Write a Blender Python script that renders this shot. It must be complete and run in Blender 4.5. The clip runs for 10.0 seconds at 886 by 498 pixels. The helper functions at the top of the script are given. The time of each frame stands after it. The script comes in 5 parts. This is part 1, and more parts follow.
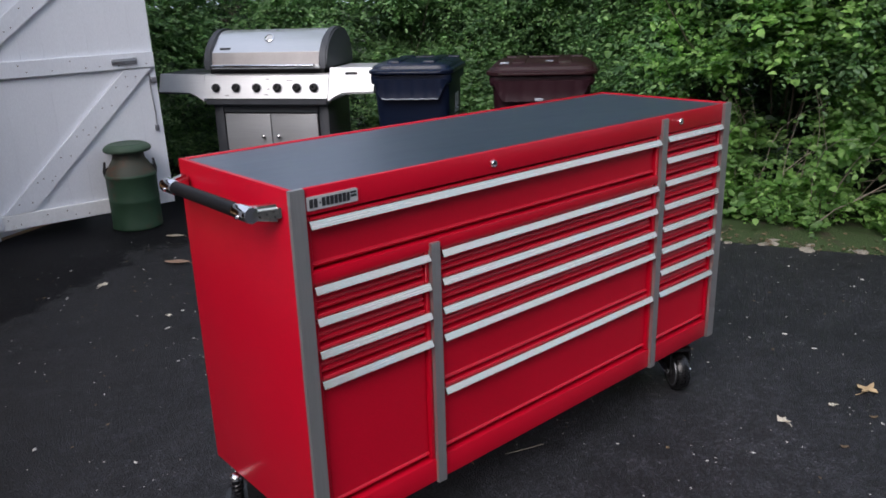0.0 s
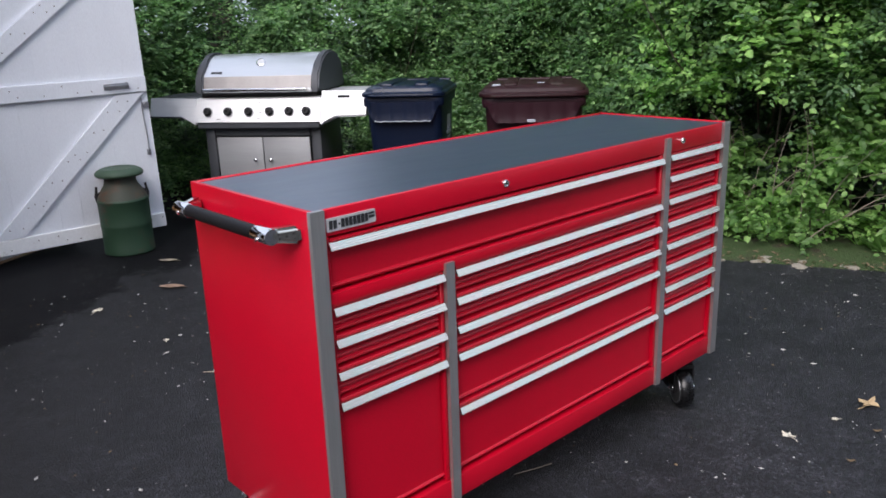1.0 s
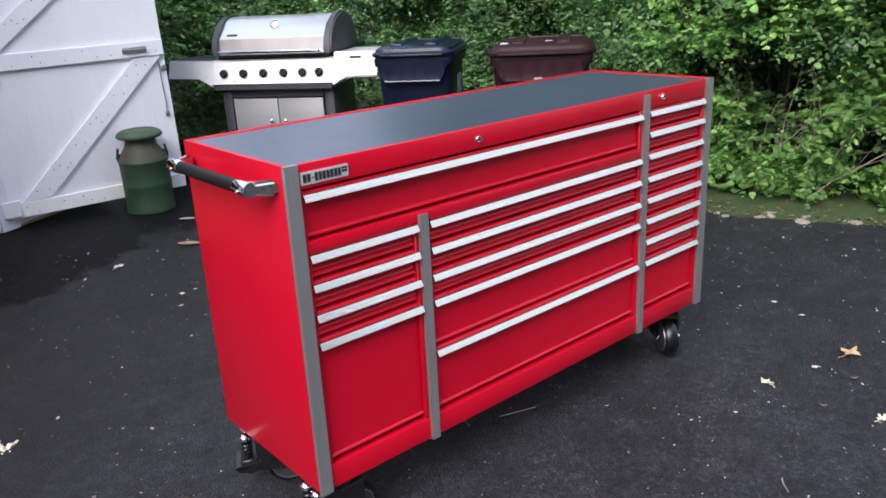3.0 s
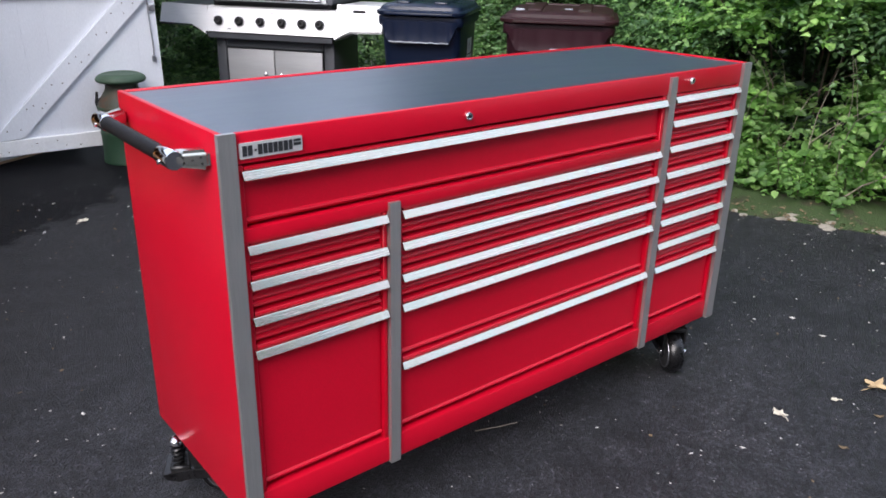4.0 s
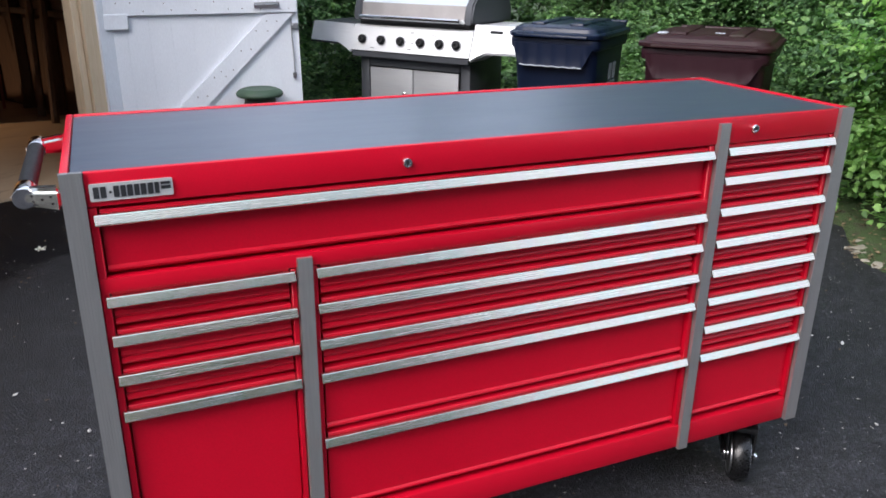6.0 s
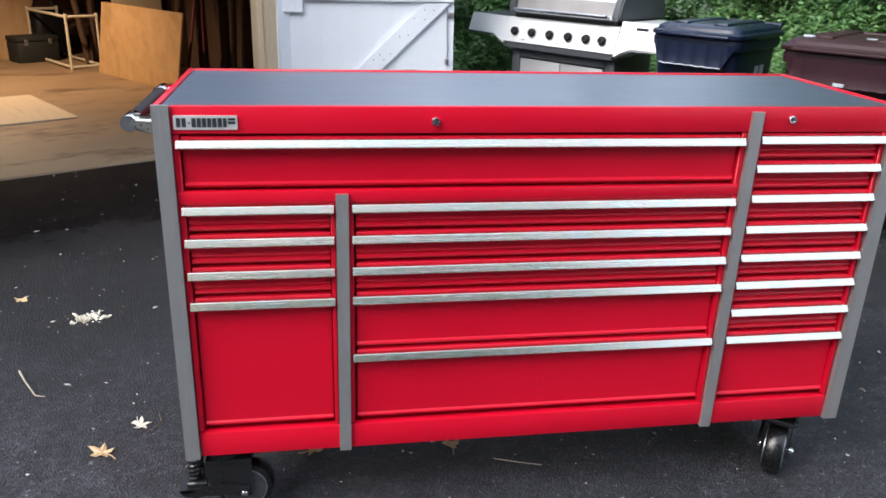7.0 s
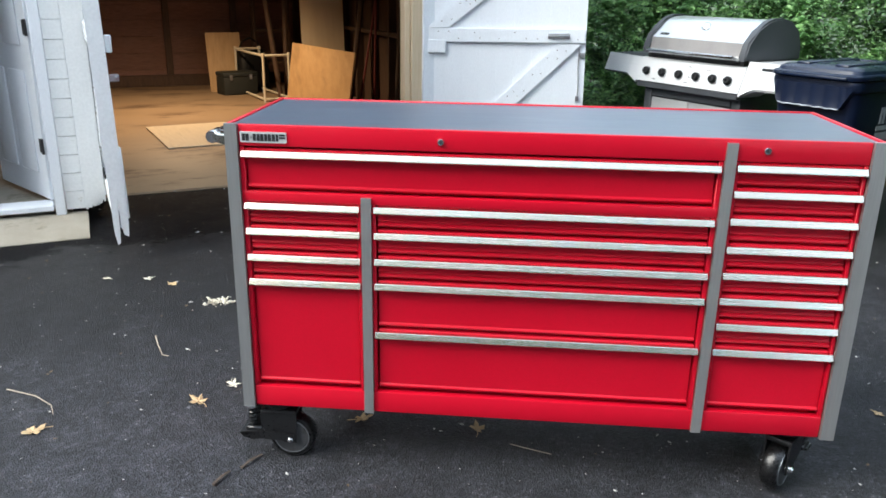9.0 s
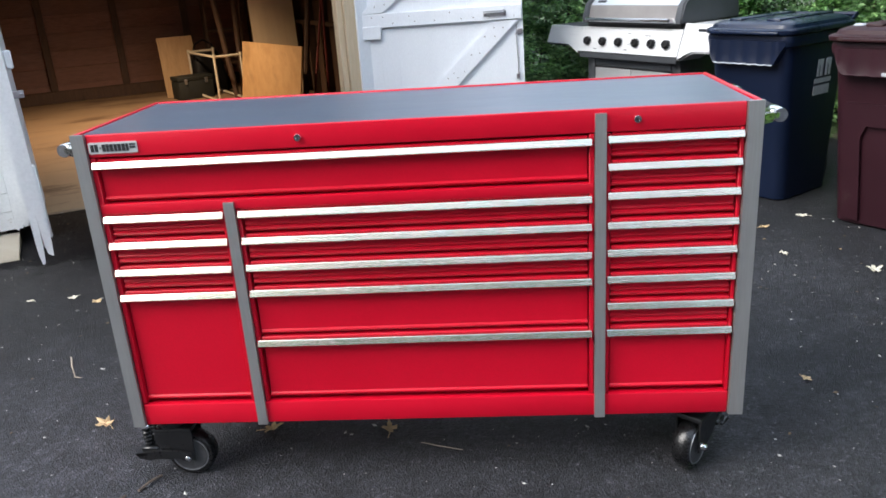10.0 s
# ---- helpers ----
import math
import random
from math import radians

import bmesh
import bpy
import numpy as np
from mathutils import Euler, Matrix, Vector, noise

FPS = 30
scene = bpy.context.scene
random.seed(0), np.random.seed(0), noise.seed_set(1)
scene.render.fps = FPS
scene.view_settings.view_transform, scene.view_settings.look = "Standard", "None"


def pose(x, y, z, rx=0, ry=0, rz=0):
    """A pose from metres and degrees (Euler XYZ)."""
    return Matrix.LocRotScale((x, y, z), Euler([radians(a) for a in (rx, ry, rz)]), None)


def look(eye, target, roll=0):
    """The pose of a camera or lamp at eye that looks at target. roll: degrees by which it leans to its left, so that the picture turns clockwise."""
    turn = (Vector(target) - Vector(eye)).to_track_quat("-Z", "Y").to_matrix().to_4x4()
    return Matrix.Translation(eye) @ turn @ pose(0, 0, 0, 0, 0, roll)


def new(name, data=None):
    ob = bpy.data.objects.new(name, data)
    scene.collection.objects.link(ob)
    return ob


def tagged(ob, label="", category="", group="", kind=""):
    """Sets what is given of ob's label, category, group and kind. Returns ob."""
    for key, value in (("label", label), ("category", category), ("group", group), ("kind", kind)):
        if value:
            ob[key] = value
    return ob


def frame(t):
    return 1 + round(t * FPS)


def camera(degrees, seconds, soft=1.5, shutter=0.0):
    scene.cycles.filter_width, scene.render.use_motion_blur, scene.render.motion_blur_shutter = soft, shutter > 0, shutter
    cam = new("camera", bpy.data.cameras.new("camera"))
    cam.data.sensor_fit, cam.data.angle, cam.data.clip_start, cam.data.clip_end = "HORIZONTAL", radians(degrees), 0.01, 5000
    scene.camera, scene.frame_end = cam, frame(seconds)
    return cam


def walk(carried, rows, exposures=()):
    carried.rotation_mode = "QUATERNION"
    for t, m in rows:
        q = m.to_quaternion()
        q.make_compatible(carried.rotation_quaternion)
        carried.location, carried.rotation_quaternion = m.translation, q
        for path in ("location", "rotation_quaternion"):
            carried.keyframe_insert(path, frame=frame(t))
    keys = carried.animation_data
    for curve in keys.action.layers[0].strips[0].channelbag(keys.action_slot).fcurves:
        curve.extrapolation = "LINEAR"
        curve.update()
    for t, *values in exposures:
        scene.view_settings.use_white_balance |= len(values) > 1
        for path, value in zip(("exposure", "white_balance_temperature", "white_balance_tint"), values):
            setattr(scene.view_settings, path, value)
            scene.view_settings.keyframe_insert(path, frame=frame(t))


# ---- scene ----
cam = camera(59.1, 10.0, soft=1.7)
PATH = [
    (0, (-0.825, -1.452, 1.504), (0.426, -0.015, 0.894), -1.7),
    (0.2, (-0.815, -1.461, 1.496), (0.456, -0.035, 0.903), -1.7),
    (0.5, (-0.815, -1.450, 1.504), (0.470, -0.045, 0.892), -2.6),
    (0.8, (-0.857, -1.432, 1.502), (0.422, -0.002, 0.937), -2.6),
    (1, (-0.891, -1.403, 1.504), (0.405, 0.015, 0.946), -2.0),
    (1.2, (-0.937, -1.388, 1.500), (0.380, 0.007, 0.934), -2.0),
    (1.5, (-1.011, -1.366, 1.494), (0.343, -0.014, 0.910), -2.3),
    (1.8, (-1.058, -1.354, 1.493), (0.307, -0.025, 0.886), -2.1),
    (2, (-1.070, -1.350, 1.500), (0.301, -0.030, 0.885), -1.4),
    (2.2, (-1.059, -1.357, 1.511), (0.294, -0.029, 0.876), -2.4),
    (3.3, (-0.789, -1.654, 1.513), (0.370, -0.157, 0.869), -1.8),
    (3.5, (-0.748, -1.573, 1.493), (0.387, -0.058, 0.848), -1.1),
    (3.8, (-0.656, -1.481, 1.455), (0.499, -0.004, 0.761), 0.3),
    (4, (-0.576, -1.376, 1.462), (0.607, 0.062, 0.732), 1.2),
    (4.2, (-0.506, -1.305, 1.468), (0.718, 0.097, 0.737), 1.3),
    (4.5, (-0.478, -1.247, 1.469), (0.877, 0.034, 0.745), 4.2),
    (4.8, (-0.435, -1.224, 1.466), (0.902, 0.085, 0.761), 7.5),
    (5, (-0.370, -1.217, 1.474), (0.878, 0.171, 0.756), 5.1),
    (5.2, (-0.258, -1.211, 1.443), (0.917, 0.248, 0.742), 4.2),
    (5.5, (-0.037, -1.209, 1.427), (0.975, 0.335, 0.659), 3.5),
    (5.8, (0.069, -1.306, 1.441), (0.949, 0.325, 0.690), 3.1),
    (6, (0.092, -1.416, 1.464), (0.835, 0.305, 0.766), 0.6),
    (6.2, (0.113, -1.532, 1.454), (0.730, 0.253, 0.793), 1.9),
    (7.3, (0.490, -1.775, 1.447), (0.708, 0.070, 0.706), 1.1),
    (7.5, (0.584, -1.776, 1.455), (0.730, 0.070, 0.699), 1.1),
    (7.8, (0.671, -1.802, 1.462), (0.730, 0.056, 0.724), -0.2),
    (8, (0.706, -1.833, 1.463), (0.715, 0.025, 0.723), -1.3),
    (8.2, (0.723, -1.888, 1.457), (0.689, -0.028, 0.725), -2.6),
    (8.5, (0.756, -2.030, 1.456), (0.674, -0.158, 0.757), -2.1),
    (8.8, (0.786, -2.130, 1.467), (0.650, -0.252, 0.793), 0.6),
    (9, (0.816, -2.169, 1.494), (0.657, -0.278, 0.861), 0.9),
    (9.2, (0.854, -2.181, 1.497), (0.693, -0.282, 0.887), 0.2),
    (9.5, (0.963, -2.146, 1.492), (0.821, -0.253, 0.862), -2.4),
    (9.8, (1.096, -2.081, 1.480), (0.957, -0.198, 0.821), -4.2),
    (10, (1.158, -2.032, 1.475), (1.003, -0.153, 0.807), -3.8),
]
EXPOSURE = [(0.0, 0.2, 6500, 17), (0.4, 0.38, 6500, 17), (1.0, 0.54, 6500, 17), (1.5, 0.56, 6500, 17), (2.0, 0.70, 6500, 17), (3.5, 0.92, 6500, 17),
            (5.0, 0.86, 6500, 17), (6.2, 0.98, 6500, 14), (7.3, 1.33, 6500, 10), (8.5, 1.37, 6500, 4), (10.0, 1.26, 6500, 10)]
walk(cam, [(t, look(eye, target, roll)) for t, eye, target, roll in PATH], EXPOSURE)

# ---- light ----
world = bpy.data.worlds.new("sky")
scene.world = world
world.use_nodes = True
wn = world.node_tree.nodes
sky = wn.new("ShaderNodeTexSky")
sky.sky_type = "NISHITA"
sky.sun_disc = False
sky.sun_elevation = radians(42)
sky.sun_rotation = radians(239.8)
sky.air_density, sky.dust_density, sky.ozone_density = 1.0, 5.0, 1.0
wn["Background"].inputs["Strength"].default_value = 0.15
# overcast: the clear sky seen through a bright even cloud layer
cloud = wn.new("ShaderNodeMix")
cloud.data_type = "RGBA"
cloud.inputs["Factor"].default_value = 0.78
cloud.inputs["B"].default_value = (5.2, 6.0, 7.3, 1)
world.node_tree.links.new(sky.outputs[0], cloud.inputs["A"])
world.node_tree.links.new(cloud.outputs["Result"], wn["Background"].inputs["Color"])
sun = new("sun", bpy.data.lights.new("sun", "SUN"))
sun.data.energy, sun.data.angle, sun.data.color = 1.7, radians(40), (1.0, 0.98, 0.95)
sun.matrix_world = look((-6.45, -3.75, 6.67), (0, 0, 0))


# ---- materials ----
def nodes_of(mat):
    mat.use_nodes = True
    nt = mat.node_tree
    return nt, nt.nodes, nt.links, nt.nodes["Principled BSDF"]


def coords(nt, space="Object", scale=(1, 1, 1)):
    tc = nt.nodes.new("ShaderNodeTexCoord")
    mp = nt.nodes.new("ShaderNodeMapping")
    mp.inputs["Scale"].default_value = scale
    nt.links.new(tc.outputs[space], mp.inputs["Vector"])
    return mp.outputs["Vector"]


def noise_node(nt, vec, scale, detail=4.0, rough=0.6):
    n = nt.nodes.new("ShaderNodeTexNoise")
    n.inputs["Scale"].default_value, n.inputs["Detail"].default_value, n.inputs["Roughness"].default_value = scale, detail, rough
    nt.links.new(vec, n.inputs["Vector"])
    return n.outputs["Fac"]


def ramp(nt, fac, stops):
    r = nt.nodes.new("ShaderNodeValToRGB")
    els = r.color_ramp.elements
    while len(els) < len(stops):
        els.new(0.5)
    for e, (p, c) in zip(els, stops):
        e.position = p
        e.color = (*c, 1) if len(c) == 3 else c
    nt.links.new(fac, r.inputs["Fac"])
    return r.outputs["Color"]


def mixc(nt, fac, a, b, mode="MIX"):
    m = nt.nodes.new("ShaderNodeMix")
    m.data_type, m.blend_type = "RGBA", mode
    for sock, v in ((m.inputs["Factor"], fac), (m.inputs["A"], a), (m.inputs["B"], b)):
        if isinstance(v, (int, float)):
            sock.default_value = v
        elif isinstance(v, tuple):
            sock.default_value = (*v, 1)
        else:
            nt.links.new(v, sock)
    return m.outputs["Result"]


def bump(nt, bsdf, height, strength, dist):
    b = nt.nodes.new("ShaderNodeBump")
    b.inputs["Strength"].default_value, b.inputs["Distance"].default_value = strength, dist
    nt.links.new(height, b.inputs["Height"])
    nt.links.new(b.outputs["Normal"], bsdf.inputs["Normal"])


def surface(name, lo, hi, rough=(0.4, 0.6), metal=0.0, scale=6.0, fine=80.0, relief=0.1, depth=0.002, stretch=(1, 1, 1), coat=0.0, dirt=None, spec=0.5):
    """A two-scale surface: broad colour drift, fine grain in colour, gloss and relief, and patches of dirt if given."""
    mat = bpy.data.materials.new(name)
    nt, n, l, p = nodes_of(mat)
    v = coords(nt, "Object", stretch)
    broad, grain = noise_node(nt, v, scale, 5), noise_node(nt, v, fine, 3)
    col = ramp(nt, broad, [(0.3, lo), (0.7, hi)])
    col = mixc(nt, 0.25, col, ramp(nt, grain, [(0.3, tuple(c * 0.7 for c in lo)), (0.7, hi)]))
    if dirt:
        patch = ramp(nt, noise_node(nt, v, dirt[1], 8, 0.7), [(dirt[2], (0, 0, 0)), (dirt[2] + 0.12, (1, 1, 1))])
        col = mixc(nt, patch, col, dirt[0])
    l.new(col, p.inputs["Base Color"])
    r = ramp(nt, mixc(nt, 0.5, broad, grain), [(0.35, (rough[0],) * 3), (0.65, (rough[1],) * 3)])
    l.new(r, p.inputs["Roughness"])
    p.inputs["Metallic"].default_value = metal
    p.inputs["Coat Weight"].default_value = coat
    p.inputs["Coat Roughness"].default_value = 0.08
    p.inputs["Specular IOR Level"].default_value = spec
    if relief:
        bump(nt, p, grain, relief, depth)
    return mat


def asphalt_material():
    mat = bpy.data.materials.new("asphalt")
    nt, n, l, p = nodes_of(mat)
    v = coords(nt)
    vor = n.new("ShaderNodeTexVoronoi")
    vor.inputs["Scale"].default_value = 150
    l.new(v, vor.inputs["Vector"])
    stone = ramp(nt, vor.outputs["Color"], [(0.0, (0.006, 0.0065, 0.008)), (0.5, (0.026, 0.0275, 0.032)), (0.88, (0.056, 0.059, 0.068)), (1.0, (0.20, 0.205, 0.22))])
    broad = noise_node(nt, v, 0.9, 6, 0.65)
    tone = ramp(nt, broad, [(0.35, (0.56, 0.56, 0.58)), (0.65, (0.98, 0.98, 0.97))])
    col = mixc(nt, 1.0, stone, tone, "MULTIPLY")
    col = mixc(nt, 1.0, col, ramp(nt, noise_node(nt, v, 26, 5, 0.7), [(0.36, (0.62, 0.62, 0.63)), (0.64, (1.36, 1.36, 1.37))]), "MULTIPLY")
    col = mixc(nt, 1.0, col, ramp(nt, noise_node(nt, v, 7.5, 8, 0.75), [(0.34, (0.56, 0.55, 0.55)), (0.5, (0.96, 0.95, 0.95)), (0.66, (1.55, 1.51, 1.49))]), "MULTIPLY")
    rust = ramp(nt, noise_node(nt, v, 3.1, 6, 0.7), [(0.66, (0, 0, 0)), (0.78, (0.4, 0.4, 0.4))])
    col = mixc(nt, rust, col, (0.075, 0.052, 0.042))
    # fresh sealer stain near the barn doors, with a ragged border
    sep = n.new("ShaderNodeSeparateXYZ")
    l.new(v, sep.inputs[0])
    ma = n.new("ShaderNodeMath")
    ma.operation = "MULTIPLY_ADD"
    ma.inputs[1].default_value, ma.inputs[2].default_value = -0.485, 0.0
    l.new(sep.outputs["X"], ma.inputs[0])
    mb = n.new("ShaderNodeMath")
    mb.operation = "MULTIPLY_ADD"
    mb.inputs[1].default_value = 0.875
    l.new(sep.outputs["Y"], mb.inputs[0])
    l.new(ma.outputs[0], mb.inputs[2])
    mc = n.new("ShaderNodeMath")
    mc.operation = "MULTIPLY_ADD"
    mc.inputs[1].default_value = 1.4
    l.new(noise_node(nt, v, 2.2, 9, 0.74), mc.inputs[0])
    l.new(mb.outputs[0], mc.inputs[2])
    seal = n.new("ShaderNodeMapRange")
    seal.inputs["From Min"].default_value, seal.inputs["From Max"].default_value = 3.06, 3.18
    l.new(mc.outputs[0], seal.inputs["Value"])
    # broad shade in front of the garage, put into the asphalt colour
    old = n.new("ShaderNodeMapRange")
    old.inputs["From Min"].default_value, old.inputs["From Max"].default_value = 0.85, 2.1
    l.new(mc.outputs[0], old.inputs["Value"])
    # sky sheen painted lighter to the left, shade painted darker towards the garage
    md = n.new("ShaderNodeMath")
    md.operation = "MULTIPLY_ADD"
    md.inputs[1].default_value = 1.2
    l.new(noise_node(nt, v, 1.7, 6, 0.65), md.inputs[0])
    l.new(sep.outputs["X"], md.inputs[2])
    # where the painted sheen fades out towards the right
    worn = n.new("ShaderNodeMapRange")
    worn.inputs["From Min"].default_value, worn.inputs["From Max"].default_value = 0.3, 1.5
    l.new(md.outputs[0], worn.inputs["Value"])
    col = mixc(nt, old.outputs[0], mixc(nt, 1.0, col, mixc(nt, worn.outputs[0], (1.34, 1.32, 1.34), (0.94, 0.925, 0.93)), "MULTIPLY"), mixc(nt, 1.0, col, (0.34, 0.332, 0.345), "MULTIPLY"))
    col = mixc(nt, seal.outputs[0], col, mixc(nt, 0.85, col, (0.004, 0.004, 0.005)))
    l.new(col, p.inputs["Base Color"])
    sp = n.new("ShaderNodeMapRange")
    sp.inputs["To Min"].default_value, sp.inputs["To Max"].default_value = 0.42, 0.12
    l.new(seal.outputs[0], sp.inputs["Value"])
    l.new(sp.outputs[0], p.inputs["Specular IOR Level"])
    rg = ramp(nt, broad, [(0.3, (0.46,) * 3), (0.7, (0.66,) * 3)])
    l.new(rg, p.inputs["Roughness"])
    h = mixc(nt, 0.5, vor.outputs["Distance"], noise_node(nt, v, 300, 2))
    bump(nt, p, h, 1.0, 0.009)
    return mat


def leaf_material(name, dark, light, pale):
    mat = bpy.data.materials.new(name)
    nt, n, l, p = nodes_of(mat)
    geo = n.new("ShaderNodeNewGeometry")
    v = coords(nt, "Object")
    isl = ramp(nt, geo.outputs["Random Per Island"], [(0.0, dark), (0.65, light), (1.0, pale)])
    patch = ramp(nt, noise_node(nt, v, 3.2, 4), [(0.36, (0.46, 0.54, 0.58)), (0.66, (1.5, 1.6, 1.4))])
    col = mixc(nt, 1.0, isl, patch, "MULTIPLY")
    l.new(col, p.inputs["Base Color"])
    p.inputs["Roughness"].default_value = 0.42
    tr = n.new("ShaderNodeBsdfTranslucent")
    l.new(mixc(nt, 1.0, col, (1.1, 1.35, 0.85), "MULTIPLY"), tr.inputs["Color"])
    ms = n.new("ShaderNodeMixShader")
    ms.inputs[0].default_value = 0.42
    l.new(p.outputs[0], ms.inputs[1])
    l.new(tr.outputs[0], ms.inputs[2])
    l.new(ms.outputs[0], n["Material Output"].inputs["Surface"])
    return mat


def board_material(name, lo, hi, rough=0.7, ring=18.0, stretch=(1, 1, 14)):
    """Sawn timber: grain along the object's long axis and a tone of its own for each piece."""
    mat = bpy.data.materials.new(name)
    nt, n, l, p = nodes_of(mat)
    v = coords(nt, "Object", stretch)
    g = noise_node(nt, v, ring, 6, 0.65)
    col = ramp(nt, g, [(0.25, lo), (0.75, hi)])
    oi = n.new("ShaderNodeObjectInfo")
    tone = ramp(nt, oi.outputs["Random"], [(0.0, (0.7, 0.7, 0.7)), (1.0, (1.15, 1.12, 1.1))])
    col = mixc(nt, 1.0, col, tone, "MULTIPLY")
    col = mixc(nt, ramp(nt, noise_node(nt, v, 2.2, 5), [(0.55, (0, 0, 0)), (0.75, (0.5, 0.5, 0.5))]), col, tuple(c * 0.45 for c in lo))
    l.new(col, p.inputs["Base Color"])
    p.inputs["Roughness"].default_value = rough
    bump(nt, p, g, 0.3, 0.003)
    return mat


RED = surface("red_enamel", (0.51, 0.0025, 0.018), (0.57, 0.0035, 0.022), (0.30, 0.38), 0.0, 2.0, 260, 0.03, 0.0006, spec=0.32)
STRIP = surface("grey_trim", (0.42, 0.425, 0.42), (0.50, 0.50, 0.495), (0.30, 0.38), 0.75, 3, 200, 0.05, 0.0005, stretch=(1, 1, 0.05))
ALU = surface("brushed_aluminium", (0.655, 0.63, 0.57), (0.70, 0.675, 0.615), (0.23, 0.29), 1.0, 3, 300, 0.012, 0.0002, stretch=(0.02, 1, 1))
# faint rainbow tints of the clear film left on the drawer pulls
an = ALU.node_tree
film = ramp(an, noise_node(an, coords(an, "Object", (1, 0.4, 0.4)), 6.5, 2, 0.5), [(0.30, (0.93, 1.0, 1.02)), (0.42, (1.0, 0.99, 0.90)), (0.50, (1.02, 0.95, 0.92)), (0.58, (0.94, 1.0, 0.95)), (0.70, (1.0, 0.98, 0.91))])
an.links.new(mixc(an, 1.0, an.nodes["Principled BSDF"].inputs["Base Color"].links[0].from_socket, film, "MULTIPLY"), an.nodes["Principled BSDF"].inputs["Base Color"])
MAT = surface("black_mat", (0.026, 0.042, 0.073), (0.034, 0.053, 0.088), (0.38, 0.46), 0.0, 3, 420, 0.08, 0.0005, spec=0.7, coat=0.6)
MAT.node_tree.nodes["Principled BSDF"].inputs["Coat Roughness"].default_value = 0.32
wr = MAT.node_tree.nodes.new("ShaderNodeBump")
wr.inputs["Strength"].default_value, wr.inputs["Distance"].default_value = 0.6, 0.006
MAT.node_tree.links.new(noise_node(MAT.node_tree, coords(MAT.node_tree, "Object", (2.2, 5, 1)), 2.4, 2, 0.45), wr.inputs["Height"])
MAT.node_tree.links.new(wr.outputs["Normal"], MAT.node_tree.nodes["Principled BSDF"].inputs["Coat Normal"])
BRIGHT = surface("bright_zinc_steel", (0.60, 0.60, 0.54), (0.68, 0.68, 0.62), (0.12, 0.18), 1.0, 9, 200, 0.05, 0.0006)
CHROME = surface("chrome", (0.75, 0.75, 0.76), (0.85, 0.85, 0.86), (0.06, 0.12), 1.0, 5, 100, 0.02, 0.0004)
BLACK = surface("black_plastic", (0.006, 0.006, 0.007), (0.011, 0.011, 0.012), (0.5, 0.62), 0, 5, 150, 0.1, 0.001, spec=0.25)
CASTBLACK = surface("black_painted_steel", (0.008, 0.008, 0.009), (0.014, 0.014, 0.015), (0.25, 0.4), 0, 6, 120, 0.08, 0.001)
TYRE = surface("black_rubber", (0.004, 0.004, 0.005), (0.008, 0.008, 0.008), (0.22, 0.36), 0, 6, 150, 0.1, 0.001)
RIM = surface("dull_wheel_disc", (0.07, 0.07, 0.074), (0.11, 0.11, 0.115), (0.30, 0.45), 0.5, 8, 120, 0.1, 0.001, dirt=((0.03, 0.027, 0.024), 9, 0.55))
BADGE = surface("silver_badge", (0.55, 0.56, 0.56), (0.63, 0.64, 0.64), (0.35, 0.45), 0.3, 8, 200, 0.03, 0.0004)
INK = surface("dark_ink", (0.015, 0.017, 0.02), (0.02, 0.022, 0.025), (0.5, 0.6), 0, 8, 200, 0.0)
STEEL = surface("stainless_steel", (0.62, 0.635, 0.65), (0.70, 0.715, 0.73), (0.28, 0.38), 0.85, 4, 260, 0.08, 0.0006, stretch=(0.03, 1, 1), dirt=((0.5, 0.48, 0.45), 4, 0.66))
# lower hood front: dark ground reflection put into a smoke-browned colour
HOODLOW = surface("smoky_reflection_steel", (0.36, 0.34, 0.33), (0.50, 0.48, 0.47), (0.36, 0.48), 0.8, 5, 200, 0.06, 0.0005, stretch=(1, 1, 0.6), dirt=((0.26, 0.19, 0.14), 6, 0.58))
PANEL = surface("bright_stainless_panel", (0.70, 0.71, 0.72), (0.77, 0.775, 0.78), (0.34, 0.44), 0.5, 4, 260, 0.06, 0.0005, stretch=(0.03, 1, 1))
STEELDOOR = surface("dull_stainless", (0.34, 0.35, 0.36), (0.41, 0.42, 0.43), (0.42, 0.55), 0.4, 4, 260, 0.08, 0.0006, stretch=(0.03, 1, 1))
ENAMEL = surface("charcoal_enamel", (0.05, 0.055, 0.062), (0.07, 0.075, 0.085), (0.4, 0.55), 0.2, 5, 160, 0.1, 0.001)
DARKIRON = surface("dark_iron", (0.012, 0.012, 0.013), (0.03, 0.03, 0.032), (0.5, 0.7), 0.2, 6, 120, 0.2, 0.001)
BINBLUE = surface("blue_plastic", (0.0028, 0.007, 0.022), (0.0042, 0.010, 0.031), (0.36, 0.5), 0, 4, 220, 0.12, 0.001, dirt=((0.016, 0.022, 0.04), 7, 0.64), spec=0.28)
LIDBLUE = surface("blue_lid_plastic", (0.0032, 0.008, 0.025), (0.005, 0.012, 0.036), (0.24, 0.36), 0, 4, 200, 0.12, 0.001, dirt=((0.016, 0.022, 0.04), 6, 0.6), spec=0.45)
BINMAROON = surface("maroon_plastic", (0.022, 0.006, 0.010), (0.031, 0.008, 0.013), (0.38, 0.52), 0, 4, 220, 0.12, 0.001, dirt=((0.05, 0.03, 0.03), 6, 0.64), spec=0.28)
